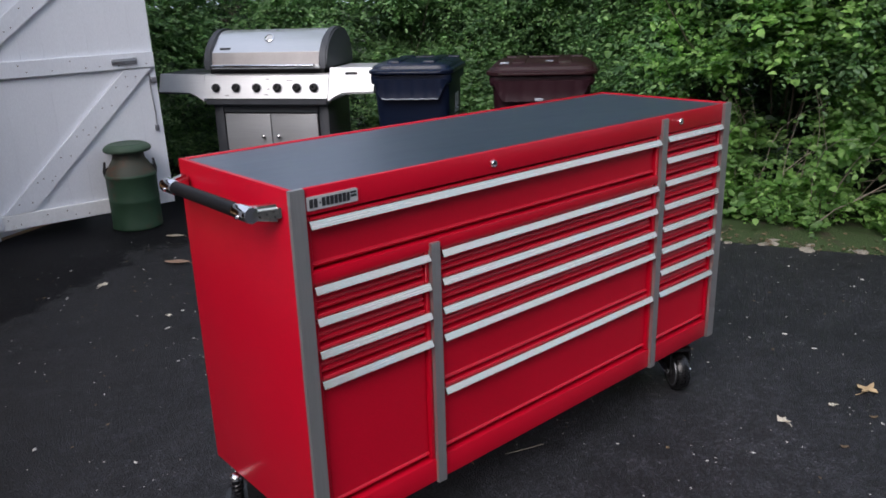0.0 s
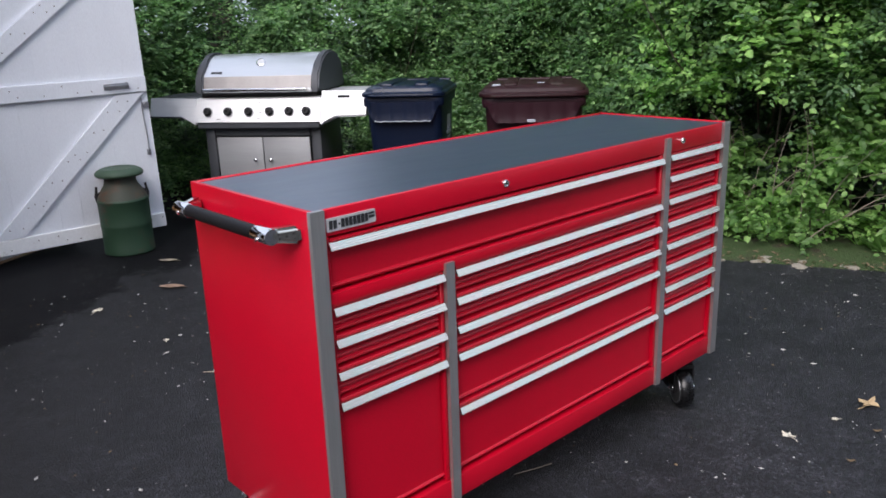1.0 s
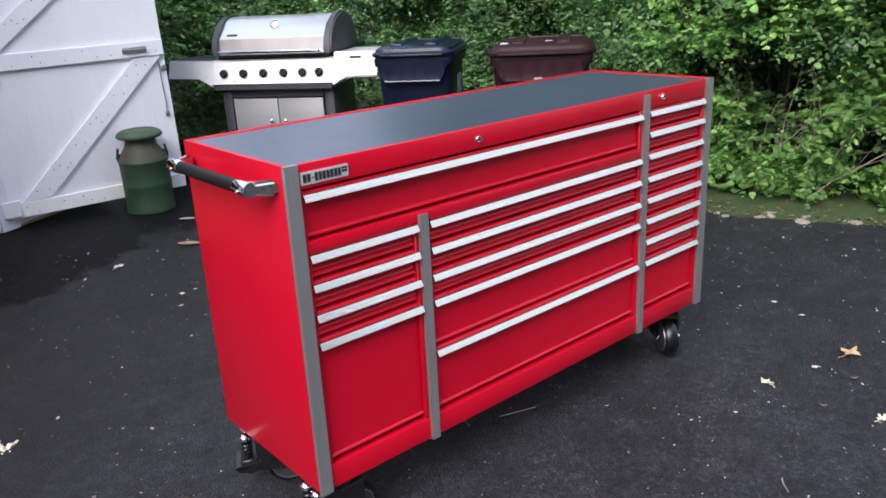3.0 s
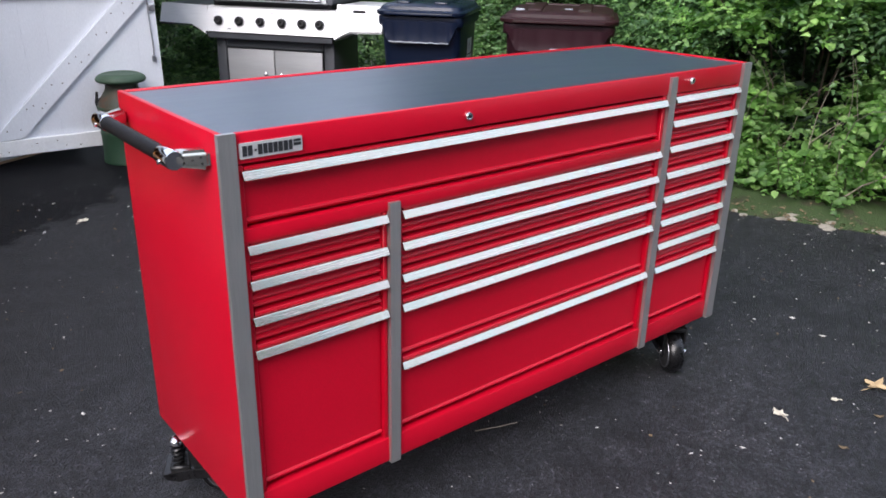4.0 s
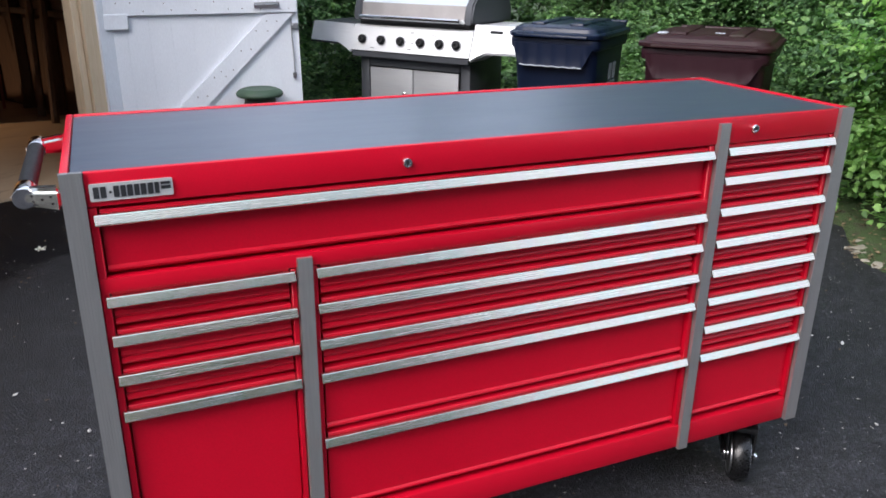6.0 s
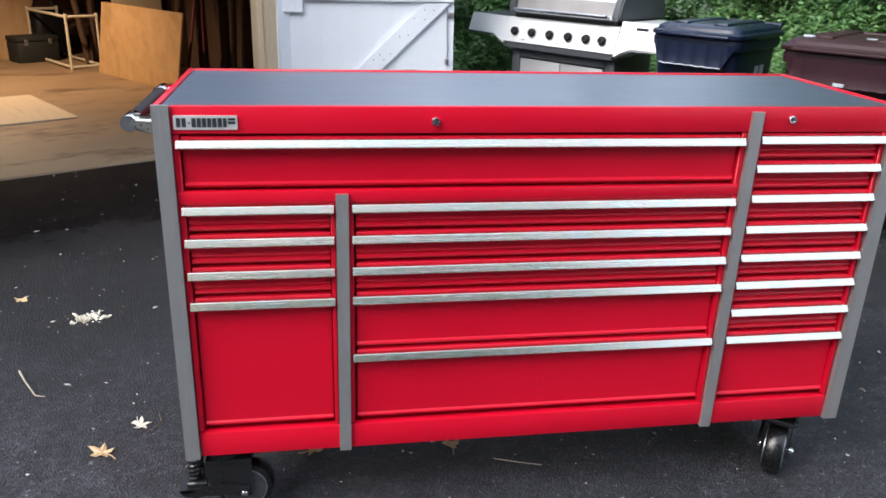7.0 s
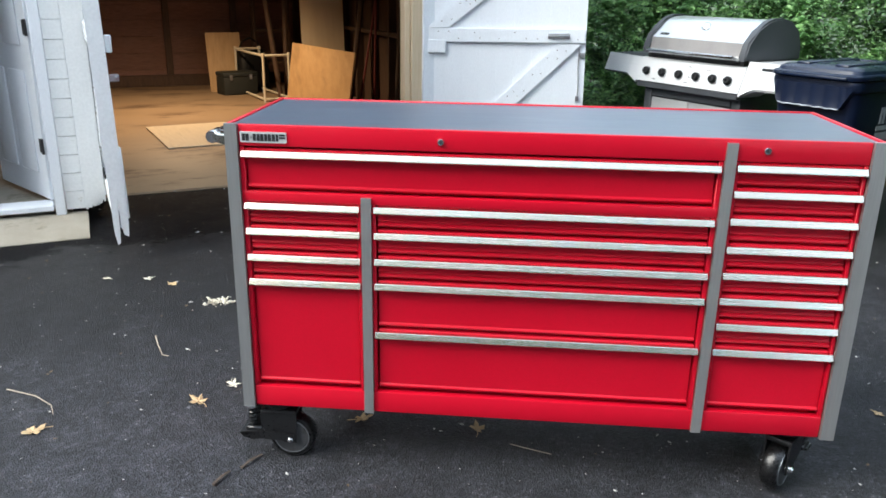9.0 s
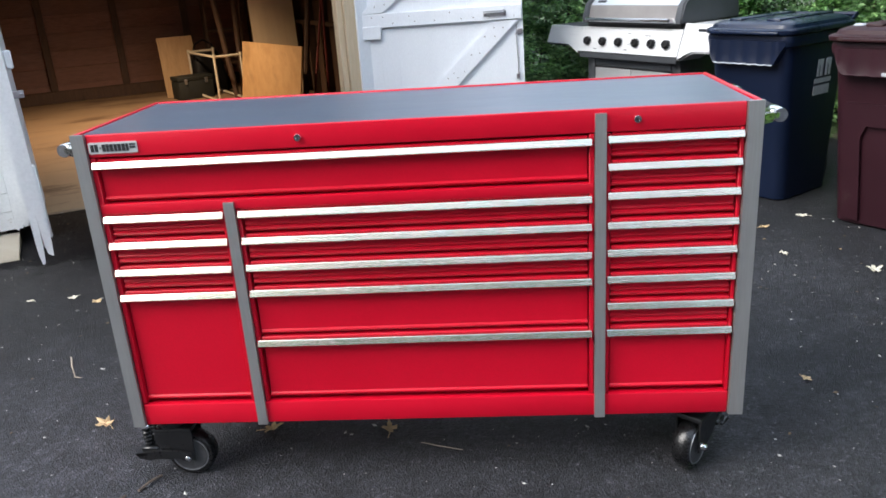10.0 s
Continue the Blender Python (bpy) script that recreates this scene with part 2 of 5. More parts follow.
BINLID = surface("weathered_maroon_lid", (0.022, 0.007, 0.009), (0.034, 0.011, 0.013), (0.42, 0.56), 0, 5, 200, 0.12, 0.001, dirt=((0.035, 0.026, 0.02), 5, 0.55), spec=0.25)
SCUFF = surface("scuffed_plastic_edge", (0.30, 0.33, 0.38), (0.45, 0.48, 0.52), (0.5, 0.65), 0, 20, 200, 0.1, 0.001)
CANGREEN = surface("old_green_paint", (0.012, 0.040, 0.020), (0.020, 0.060, 0.030), (0.5, 0.68), 0.0, 6, 120, 0.25, 0.002, dirt=((0.06, 0.035, 0.022), 5, 0.56))
CANLID = surface("faded_green_paint", (0.030, 0.062, 0.036), (0.052, 0.095, 0.058), (0.5, 0.7), 0.0, 9, 120, 0.25, 0.002, dirt=((0.075, 0.06, 0.04), 7, 0.56))
CANRUST = surface("rusty_green_paint", (0.030, 0.042, 0.028), (0.055, 0.055, 0.038), (0.55, 0.75), 0.0, 8, 120, 0.3, 0.002, dirt=((0.085, 0.04, 0.022), 4, 0.5))
WHITE = surface("white_barn_paint", (0.705, 0.74, 0.79), (0.765, 0.80, 0.845), (0.45, 0.6), 0, 2.5, 90, 0.07, 0.002, stretch=(2, 2, 0.5), dirt=((0.45, 0.41, 0.35), 9, 0.71))
PEEL = surface("peeling_white_paint", (0.80, 0.82, 0.82), (0.86, 0.875, 0.875), (0.55, 0.7), 0, 5, 60, 0.4, 0.004, dirt=((0.36, 0.30, 0.23), 9, 0.64))
GALV = surface("galvanised_steel", (0.30, 0.31, 0.33), (0.45, 0.46, 0.48), (0.35, 0.5), 0.9, 14, 120, 0.1, 0.001)
RUSTY = surface("rusty_nail", (0.06, 0.035, 0.022), (0.12, 0.07, 0.045), (0.6, 0.8), 0.3, 30, 200, 0.1)
CONCRETE = surface("weathered_concrete", (0.26, 0.23, 0.18), (0.38, 0.35, 0.29), (0.75, 0.9), 0, 3, 140, 0.35, 0.003, dirt=((0.16, 0.14, 0.10), 4, 0.55))
SLAB = surface("tan_garage_slab", (0.285, 0.19, 0.112), (0.395, 0.275, 0.167), (0.5, 0.72), 0, 1.6, 60, 0.2, 0.002, stretch=(0.6, 1.5, 1), dirt=((0.14, 0.085, 0.05), 1.5, 0.53))
SHINGLE = surface("dark_shingle", (0.035, 0.034, 0.035), (0.07, 0.068, 0.068), (0.8, 0.95), 0, 5, 60, 0.5, 0.004)
BROWN = board_material("brown_sheathing", (0.13, 0.062, 0.043), (0.25, 0.128, 0.088), 0.7, 10, (1.2, 8, 12))
STUD = board_material("old_stud", (0.048, 0.027, 0.017), (0.115, 0.063, 0.036), 0.75, 9, (8, 8, 0.8))
PLY = board_material("plywood", (0.44, 0.27, 0.12), (0.60, 0.40, 0.20), 0.6, 5, (6, 1, 1))
PALEPLY = board_material("pale_plywood", (0.74, 0.61, 0.43), (0.84, 0.72, 0.54), 0.6, 4, (6, 1, 1))
SHEETPLY = surface("smooth_pale_plywood", (0.78, 0.62, 0.41), (0.86, 0.71, 0.49), (0.55, 0.7), 0, 2.5, 60, 0.1, 0.001, stretch=(6, 6, 0.5), dirt=((0.62, 0.45, 0.28), 3, 0.66))
CREAM = board_material("bare_jamb", (0.60, 0.47, 0.31), (0.72, 0.59, 0.42), 0.65, 8, (8, 8, 0.6))
PVC = surface("cream_pipe", (0.66, 0.60, 0.46), (0.76, 0.70, 0.56), (0.35, 0.5), 0, 8, 150, 0.05)
OLIVE = surface("olive_canvas", (0.012, 0.015, 0.013), (0.022, 0.025, 0.021), (0.6, 0.8), 0, 8, 200, 0.3, 0.002)
REDPOLE = surface("dull_red_paint", (0.16, 0.022, 0.018), (0.22, 0.035, 0.028), (0.5, 0.65), 0, 8, 150, 0.1)
ASPHALT = asphalt_material()
SOIL = surface("leafy_soil", (0.035, 0.028, 0.018), (0.075, 0.06, 0.04), (0.85, 0.95), 0, 2.5, 60, 0.8, 0.02, dirt=((0.05, 0.085, 0.026), 6.0, 0.37))
BARK = surface("bark", (0.035, 0.026, 0.019), (0.075, 0.058, 0.044), (0.8, 0.95), 0, 12, 60, 0.8, 0.01, stretch=(2, 2, 0.5))
STEM = surface("grey_stem", (0.07, 0.055, 0.04), (0.14, 0.11, 0.085), (0.7, 0.9), 0, 12, 100, 0.3, 0.003)
LEAF = leaf_material("hedge_leaf", (0.085, 0.17, 0.075), (0.17, 0.29, 0.125), (0.30, 0.44, 0.20))
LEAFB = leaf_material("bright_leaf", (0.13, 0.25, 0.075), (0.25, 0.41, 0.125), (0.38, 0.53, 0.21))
# LEAF darkened: shade inside the hedge and woods put into the colour
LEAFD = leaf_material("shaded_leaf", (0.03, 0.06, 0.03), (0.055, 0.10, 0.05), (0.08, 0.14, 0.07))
BROWNLEAF = surface("brown_leaf", (0.20, 0.125, 0.085), (0.32, 0.215, 0.15), (0.6, 0.8), 0, 30, 200, 0.3, 0.001)
GREYLEAF = surface("greyish_leaf", (0.22, 0.19, 0.14), (0.33, 0.29, 0.22), (0.6, 0.8), 0, 30, 200, 0.3, 0.001)
DRYLEAF = surface("dry_leaf", (0.42, 0.28, 0.14), (0.62, 0.46, 0.26), (0.6, 0.8), 0, 30, 200, 0.3, 0.001)
PALELEAF = surface("bleached_leaf", (0.55, 0.50, 0.40), (0.72, 0.68, 0.56), (0.6, 0.8), 0, 30, 200, 0.3, 0.001)
TWIG = surface("dry_twig", (0.30, 0.25, 0.19), (0.45, 0.39, 0.31), (0.7, 0.85), 0, 30, 200, 0.3, 0.001)
CANE = surface("bare_cane", (0.26, 0.22, 0.17), (0.38, 0.33, 0.27), (0.7, 0.85), 0, 30, 200, 0.3, 0.001)
DARKTWIG = surface("dark_twig", (0.06, 0.045, 0.035), (0.13, 0.095, 0.07), (0.75, 0.9), 0, 30, 200, 0.3, 0.001)
LITTER = surface("dark_leaf_litter", (0.10, 0.07, 0.04), (0.26, 0.19, 0.11), (0.7, 0.9), 0, 30, 100, 0)
CHIP = surface("pale_debris", (0.35, 0.34, 0.31), (0.6, 0.59, 0.56), (0.7, 0.9), 0, 30, 100, 0)


# ---- mesh helpers ----
def finish(name, bm, material, smooth=40):
    me = bpy.data.meshes.new(name)
    bmesh.ops.recalc_face_normals(bm, faces=bm.faces[:])
    bm.to_mesh(me)
    bm.free()
    me.materials.append(material)
    if smooth:
        me.polygons.foreach_set("use_smooth", [True] * len(me.polygons))
        me.set_sharp_from_angle(angle=radians(smooth))
    return me


def part(name, bm, material, parent=None, label="", m=None, smooth=40):
    ob = new(name, finish(name, bm, material, smooth))
    if parent:
        ob.parent = parent
    if m is not None:
        ob.matrix_basis = m
    return tagged(ob, label)


def thing(name, m, label, category, group="", kind=""):
    ob = new(name)
    ob.empty_display_size = 0.1
    ob.matrix_basis = m
    return tagged(ob, label, category, group, kind)


def bx(bm, x0, x1, y0, y1, z0, z1, bev=0.0, seg=1):
    vs = [bm.verts.new((x, y, z)) for x in (x0, x1) for y in (y0, y1) for z in (z0, z1)]
    fs = [bm.faces.new([vs[i] for i in q]) for q in ((0, 1, 3, 2), (4, 6, 7, 5), (0, 4, 5, 1), (2, 3, 7, 6), (0, 2, 6, 4), (1, 5, 7, 3))]
    if bev:
        es = list({e for f in fs for e in f.edges})
        bmesh.ops.bevel(bm, geom=es, offset=bev, segments=seg, affect="EDGES", profile=0.5)
    return bm


def box(x0, x1, y0, y1, z0, z1, bev=0.0, seg=1):
    return bx(bmesh.new(), x0, x1, y0, y1, z0, z1, bev, seg)


def extrude(bm, pts, axis, a, b):
    """A closed profile drawn along an axis: pts are (y, z) for x, (x, z) for y, (x, y) for z."""
    def at(p, s):
        return {"x": (s, p[0], p[1]), "y": (p[0], s, p[1]), "z": (p[0], p[1], s)}[axis]
    r0, r1 = [bm.verts.new(at(p, a)) for p in pts], [bm.verts.new(at(p, b)) for p in pts]
    k = len(pts)
    for i in range(k):
        bm.faces.new((r0[i], r0[(i + 1) % k], r1[(i + 1) % k], r1[i]))
    bm.faces.new(r0)
    bm.faces.new(r1[::-1])
    return bm


def loft(bm, rings, cap=True, closed=True):
    rows = [[bm.verts.new(p) for p in r] for r in rings]
    k = len(rows[0])
    for a, b in zip(rows, rows[1:]):
        for i in range(k if closed else k - 1):
            bm.faces.new((a[i], a[(i + 1) % k], b[(i + 1) % k], b[i]))
    if cap:
        bm.faces.new(rows[0][::-1])
        bm.faces.new(rows[-1])
    return bm


def lathe(bm, prof, seg=24, m=None):
    m = m or Matrix()
    rings = [[m @ Vector((r * math.cos(2 * math.pi * i / seg), r * math.sin(2 * math.pi * i / seg), z)) for i in range(seg)] for r, z in prof]
    return loft(bm, rings)


def tube(bm, pts, r, seg=8, r1=None):
    pts = [Vector(p) for p in pts]
    rings, side = [], None
    for i, p in enumerate(pts):
        d = (pts[min(i + 1, len(pts) - 1)] - pts[max(i - 1, 0)]).normalized()
        if side is None:
            side = d.orthogonal().normalized()
        side = (side - d * side.dot(d)).normalized()
        up = d.cross(side)
        rr = r if r1 is None else r + (r1 - r) * i / (len(pts) - 1)
        rings.append([p + (side * math.cos(2 * math.pi * j / seg) + up * math.sin(2 * math.pi * j / seg)) * rr for j in range(seg)])
    return loft(bm, rings)


def rrect(w, d, r, z, seg=4, cx=0.0, cy=0.0):
    out = []
    for sx, sy, a0 in ((1, 1, 0), (-1, 1, 90), (-1, -1, 180), (1, -1, 270)):
        for i in range(seg + 1):
            a = radians(a0 + 90 * i / seg)
            out.append((cx + sx * (w / 2 - r) + r * math.cos(a), cy + sy * (d / 2 - r) + r * math.sin(a), z))
    return out


def yrot(x, y, z, ax="x"):
    """A frame whose z axis lies along x or y."""
    return pose(x, y, z, 0, 90, 0) if ax == "x" else pose(x, y, z, 90, 0, 0)


# unseen garage bulb, assumed from the warm interior; a wide spot lights for it
bulb_light = new("garage_bulb_light", bpy.data.lights.new("garage_bulb_light", "SPOT"))
bulb_light.data.spot_size, bulb_light.data.spot_blend = radians(140), 0.7
bulb_light.data.energy, bulb_light.data.color, bulb_light.data.shadow_soft_size = 128, (1.0, 0.70, 0.44), 0.06
bulb_light.matrix_world = pose(0.12, 4.16, 0, 0, 0, 29) @ pose(-1.6, 3.5, 2.19)


# ---- ground ----
GARAGE = pose(0.12, 4.16, 0, 0, 0, 29)
BARN_V = Vector((-0.485, 0.875))


def rise(x, y):
    """The drive climbs a little to the garage."""
    d = (x - 0.12) * BARN_V.x + (y - 4.16) * BARN_V.y
    k = min(1.0, max(0.0, 1 + d / 3.3))
    return 0.055 * k


EDGE_Y = [-12, -6, -3, -1.5, -0.3, 0.12, 0.5, 0.9, 1.2, 1.7, 2.3, 3.2, 4.2, 4.8, 5.2, 5.5]
EDGE_X = [9.5, 7.0, 5.5, 4.75, 4.13, 3.97, 3.76, 3.58, 3.6, 4.0, 4.35, 4.3, 3.9, 3.5, 3.2, 2.8]


def edge(y):
    return float(np.interp(y, EDGE_Y, EDGE_X)) + 0.035 * noise.noise((0, y * 2.3, 1.7)) + 0.02 * noise.noise((3, y * 7.0, 0))


def build_ground():
    xs = np.unique(np.concatenate([[-400, -150, -60, -25, -14], np.arange(-10, 2.5, 1.0), np.arange(2.5, 7.5, 0.14), [8, 9, 11, 15, 25, 60, 150, 400]]))
    ys = np.unique(np.concatenate([[-400, -150, -60, -25, -14], np.arange(-10, -3, 1.0), np.arange(-3, 7, 0.14), [8, 9, 11, 15, 25, 60, 150, 400]]))
    bm = bmesh.new()
    grid = []
    for y in ys:
        row = []
        for x in xs:
            out = x - edge(min(max(y, -12), 5.5)) if y < 5.5 else 1.0
            z = rise(x, y) - 0.03
            if out > -0.05 and x > 0.8:
                z = rise(x, y) + 0.004 + min(0.10, 0.06 * max(out, 0)) + 0.03 * noise.noise((x * 2.1, y * 2.1, 0)) * min(1, max(out, 0) * 2) + 0.015 * noise.noise((x * 7, y * 7, 2))
            row.append(bm.verts.new((x, y, z)))
        grid.append(row)
    for a, b in zip(grid, grid[1:]):
        for i in range(len(a) - 1):
            bm.faces.new((a[i], a[i + 1], b[i + 1], b[i]))
    ob = part("ground", bm, SOIL)
    tagged(ob, "dark leafy soil with moss beside the drive", "ground", kind="structure")
    # blacktop drive
    bm = bmesh.new()
    rows = []
    for y in np.concatenate([np.arange(-12, -3, 0.6), np.arange(-3, 5.5, 0.09)]):
        xe = edge(y)
        rows.append([(x, y, rise(x, y) + 0.005 * noise.noise((x * 0.8, y * 0.8, 5))) for x in np.concatenate([np.linspace(-12, xe - 0.6, 60), np.linspace(xe - 0.5, xe, 6)])] + [(xe + 0.015, y, rise(xe, y) - 0.05)])
    loft(bm, rows, cap=False, closed=False)
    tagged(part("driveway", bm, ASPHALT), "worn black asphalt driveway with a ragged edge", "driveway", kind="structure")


build_ground()


# ---- garage ----
def ob_structure(name, bm, material, label, category, m=GARAGE):
    return tagged(part(name, bm, material, None, label, m), "", category, kind="structure")


FLOOR_Z = 0.07
ROOM_L, ROOM_R, ROOM_B, ROOM_H = -3.6, 0.85, 6.5, 2.5
floor_ = box(ROOM_L, ROOM_R, 0.0, ROOM_B, -0.12, FLOOR_Z, 0.012, 2)
ob_structure("floor", floor_, SLAB, "tan stained concrete garage floor slab", "floor")
ob_structure("ceiling", box(ROOM_L - 0.2, ROOM_R + 0.15, 0.0, ROOM_B + 0.2, ROOM_H, ROOM_H + 0.16, 0.01), STUD, "dark timber garage roof deck", "ceiling")
# unseen pitched roof and gables, added to block sky light above the garage
bm = bmesh.new()
extrude(bm, [(-0.22, ROOM_H + 0.30), (-0.20, ROOM_H + 0.18), (3.0, ROOM_H + 2.0), (ROOM_B + 1.0, ROOM_H + 0.06), (ROOM_B + 1.02, ROOM_H + 0.18), (3.0, ROOM_H + 2.14)], "x", ROOM_L - 1.5, ROOM_R + 0.2)
ob_structure("roof", bm, SHINGLE, "dark garage roof out of view, added to block sky light", "roof")
for gx in (ROOM_L - 1.3, ROOM_R + 0.1):
    bm = bmesh.new()
    extrude(bm, [(0.05, ROOM_H + 0.17), (ROOM_B, ROOM_H + 0.17), (3.0, ROOM_H + 1.85)], "x", gx, gx + 0.1)
    ob_structure("wall_gable", bm, WHITE, "white gable out of view, closing the added roof", "wall")
wall_back = ob_structure("wall_back", box(ROOM_L - 0.1, ROOM_R + 0.1, ROOM_B + 0.02, ROOM_B + 0.12, 0, ROOM_H, 0.004), STUD, "brown board wall at the rear of the garage", "wall")
wall_right = ob_structure("wall_right", box(ROOM_R, ROOM_R + 0.1, 0.1, ROOM_B, 0, ROOM_H, 0.004), STUD, "dark unfinished garage wall with open studs", "wall")
wall_left = ob_structure("wall_left", box(ROOM_L - 0.1, ROOM_L, -0.45, ROOM_B, 0, ROOM_H, 0.004), STUD, "dark unfinished garage side wall", "wall")
bm = bmesh.new()
bx(bm, -2.60, 0.0, 0.02, 0.12, 2.12, ROOM_H, 0.004)
bx(bm, 0.0, ROOM_R, 0.02, 0.1, 0, ROOM_H, 0.004)
wall_front = ob_structure("wall_front", bm, WHITE, "white painted garage front above the opening", "wall")

# boards of the rear wall, studs of both walls
bz, k = FLOOR_Z, 0
random.seed(4)
while bz < ROOM_H - 0.05:
    h = 0.235
    part("board", box(ROOM_L, ROOM_R, ROOM_B - 0.004 - random.uniform(0, 0.006), ROOM_B + 0.018, bz + 0.001, min(bz + h - 0.001, ROOM_H), 0.003), BROWN, wall_back)
    bz += h
for x in np.arange(-3.3, 0.8, 0.95):
    part("stud", box(x, x + 0.09, ROOM_B - 0.10, ROOM_B - 0.012, FLOOR_Z, ROOM_H, 0.004), STUD, wall_back)
part("sill_plate", box(ROOM_L, ROOM_R, ROOM_B - 0.12, ROOM_B - 0.014, FLOOR_Z, FLOOR_Z + 0.16, 0.006), STUD, wall_back, "dark bottom plate")
for y in np.arange(0.5, 6.3, 0.6):
    part("stud", box(ROOM_R - 0.1, ROOM_R - 0.003, y, y + 0.05, FLOOR_Z, ROOM_H, 0.004), STUD, wall_right)
for z in (0.95, 1.7):
    part("brace", box(ROOM_R - 0.09, ROOM_R - 0.004, 0.6, 6.3, z, z + 0.05, 0.004), STUD, wall_right)

ob_structure("ceiling_bay", box(ROOM_L - 1.3, -2.44, -0.60, -0.003, ROOM_H + 0.002, ROOM_H + 0.16, 0.006), STUD, "dark timber deck over the entry bay", "ceiling")

# jambs and stop
part("jamb", box(-0.115, -0.003, 0.0, 0.16, FLOOR_Z, 2.12, 0.004), CREAM, wall_front, "bare cream timber jamb")
part("trim", box(-0.03, 0.12, -0.025, 0.018, 0.06, 2.3, 0.005), WHITE, wall_front)
part("door_stop", box(-0.165, -0.117, 0.03, 0.13, FLOOR_Z, 2.12, 0.004), CREAM, wall_front, "bare cream timber stop")
part("jamb", box(-2.60, -2.545, 0.02, 0.14, FLOOR_Z, 2.12, 0.004), CREAM, wall_front)

part("hinge_post", box(-2.535, -2.44, -0.13, 0.016, 0.1, 2.3, 0.004), WHITE, wall_front, "white hinge post")

# protruding bay with the entry door
BAY_Y, BAY_X = -0.55, -2.484
DOOR_R, DOOR_L = -2.755, -3.585
bm = bmesh.new()
bx(bm, BAY_X - 0.1, BAY_X - 0.004, BAY_Y + 0.03, 0.02, 0.13, ROOM_H, 0.003)
bx(bm, DOOR_R + 0.006, BAY_X - 0.106, BAY_Y + 0.03, BAY_Y + 0.11, 0.13, ROOM_H, 0.003)
bx(bm, DOOR_L, DOOR_R, BAY_Y + 0.03, BAY_Y + 0.11, 2.15, ROOM_H, 0.003)
bx(bm, DOOR_L - 1.2, DOOR_L - 0.006, BAY_Y + 0.03, BAY_Y + 0.11, 0.13, ROOM_H, 0.003)
bay = ob_structure("wall_bay", bm, WHITE, "white lap-sided wall beside the entry door", "wall")
z = 0.13
while z < ROOM_H - 0.05:
    bmb = bmesh.new()
    extrude(bmb, [(BAY_Y + 0.028, z), (BAY_Y - 0.001, z), (BAY_Y, z + 0.1125), (BAY_Y + 0.028, z + 0.1125)], "x", DOOR_R + 0.073, BAY_X - 0.092)
    part("clapboard", bmb, PEEL, bay)
    z += 0.116
rot = [(-0.090, 0.128), (-0.078, 0.120), (-0.070, 0.134), (-0.052, 0.130), (-0.046, 0.158), (-0.040, 0.136), (-0.022, 0.142), (-0.012, 0.170), (-0.004, 0.150), (0.012, 0.156), (0.020, 0.182), (0.027, 0.160), (0.034, 0.172)]
bm = bmesh.new()
extrude(bm, [(BAY_X + a, b) for a, b in rot] + [(BAY_X + 0.034, ROOM_H), (BAY_X - 0.090, ROOM_H)], "y", BAY_Y - 0.014, BAY_Y + 0.026)
part("corner_board", bm, PEEL, bay, "peeling white corner board, rotted at its foot", smooth=20)
part("casing", box(DOOR_R + 0.008, DOOR_R + 0.071, BAY_Y - 0.022, BAY_Y + 0.027, 0.10, 2.25, 0.006), WHITE, bay, "white door casing")
part("casing", box(DOOR_L - 0.095, DOOR_L + 0.012, BAY_Y - 0.022, BAY_Y + 0.027, 0.10, 2.25, 0.006), WHITE, bay)
part("threshold", box(DOOR_L, DOOR_R, BAY_Y - 0.02, BAY_Y + 0.16, 0.13, 0.165, 0.006), WHITE, bay, "white painted threshold")
tagged(part("bay_floor", box(DOOR_L - 0.1, DOOR_R + 0.1, BAY_Y + 0.17, 0.9, 0.06, 0.135, 0.004), CONCRETE, None, "bare concrete floor inside the entry door", GARAGE), "", "floor", kind="structure")
bm = bmesh.new()
extrude(bm, [(BAY_Y + 0.02, -0.06), (BAY_Y - 0.39, -0.06), (BAY_Y - 0.39, 0.045), (BAY_Y - 0.375, 0.06), (BAY_Y + 0.02, 0.105)], "x", DOOR_L - 0.3, BAY_X - 0.08)
ob_structure("entry_step", bm, CONCRETE, "worn tan concrete step below the entry door", "step")


def entry_door():
    """Panelled door, swung inward on its hinges."""
    d = thing("door_3", GARAGE @ pose(DOOR_R - 0.015, BAY_Y + 0.10, 0.175, 0, 0, 180 - 66), "white panelled entry door swung half open", "door", kind="structure")
    w, h = 0.80, 1.96
    part("leaf", box(0, w, -0.04, 0, 0, h, 0.004), WHITE, d)
    for x0, x1 in ((0.12, 0.37), (0.44, 0.69)):
        for z0, z1 in ((0.16, 0.80), (0.95, 1.80)):
            for y in (0.0, -0.052):
                bm = bmesh.new()
                bx(bm, x0, x1, y, y + 0.012, z0, z1, 0.01, 2)
                part("panel", bm, WHITE, d)
    for z in (0.30, 1.015, 1.72):
        bm = box(0.004, 0.052, 0.0005, 0.004, z, z + 0.09, 0.001)
        lathe(bm, [(0.008, z - 0.004), (0.008, z + 0.094)], 10, pose(-0.004, 0.006, 0))
        part("hinge", bm, DARKIRON, d, "dark steel hinge")


entry_door()


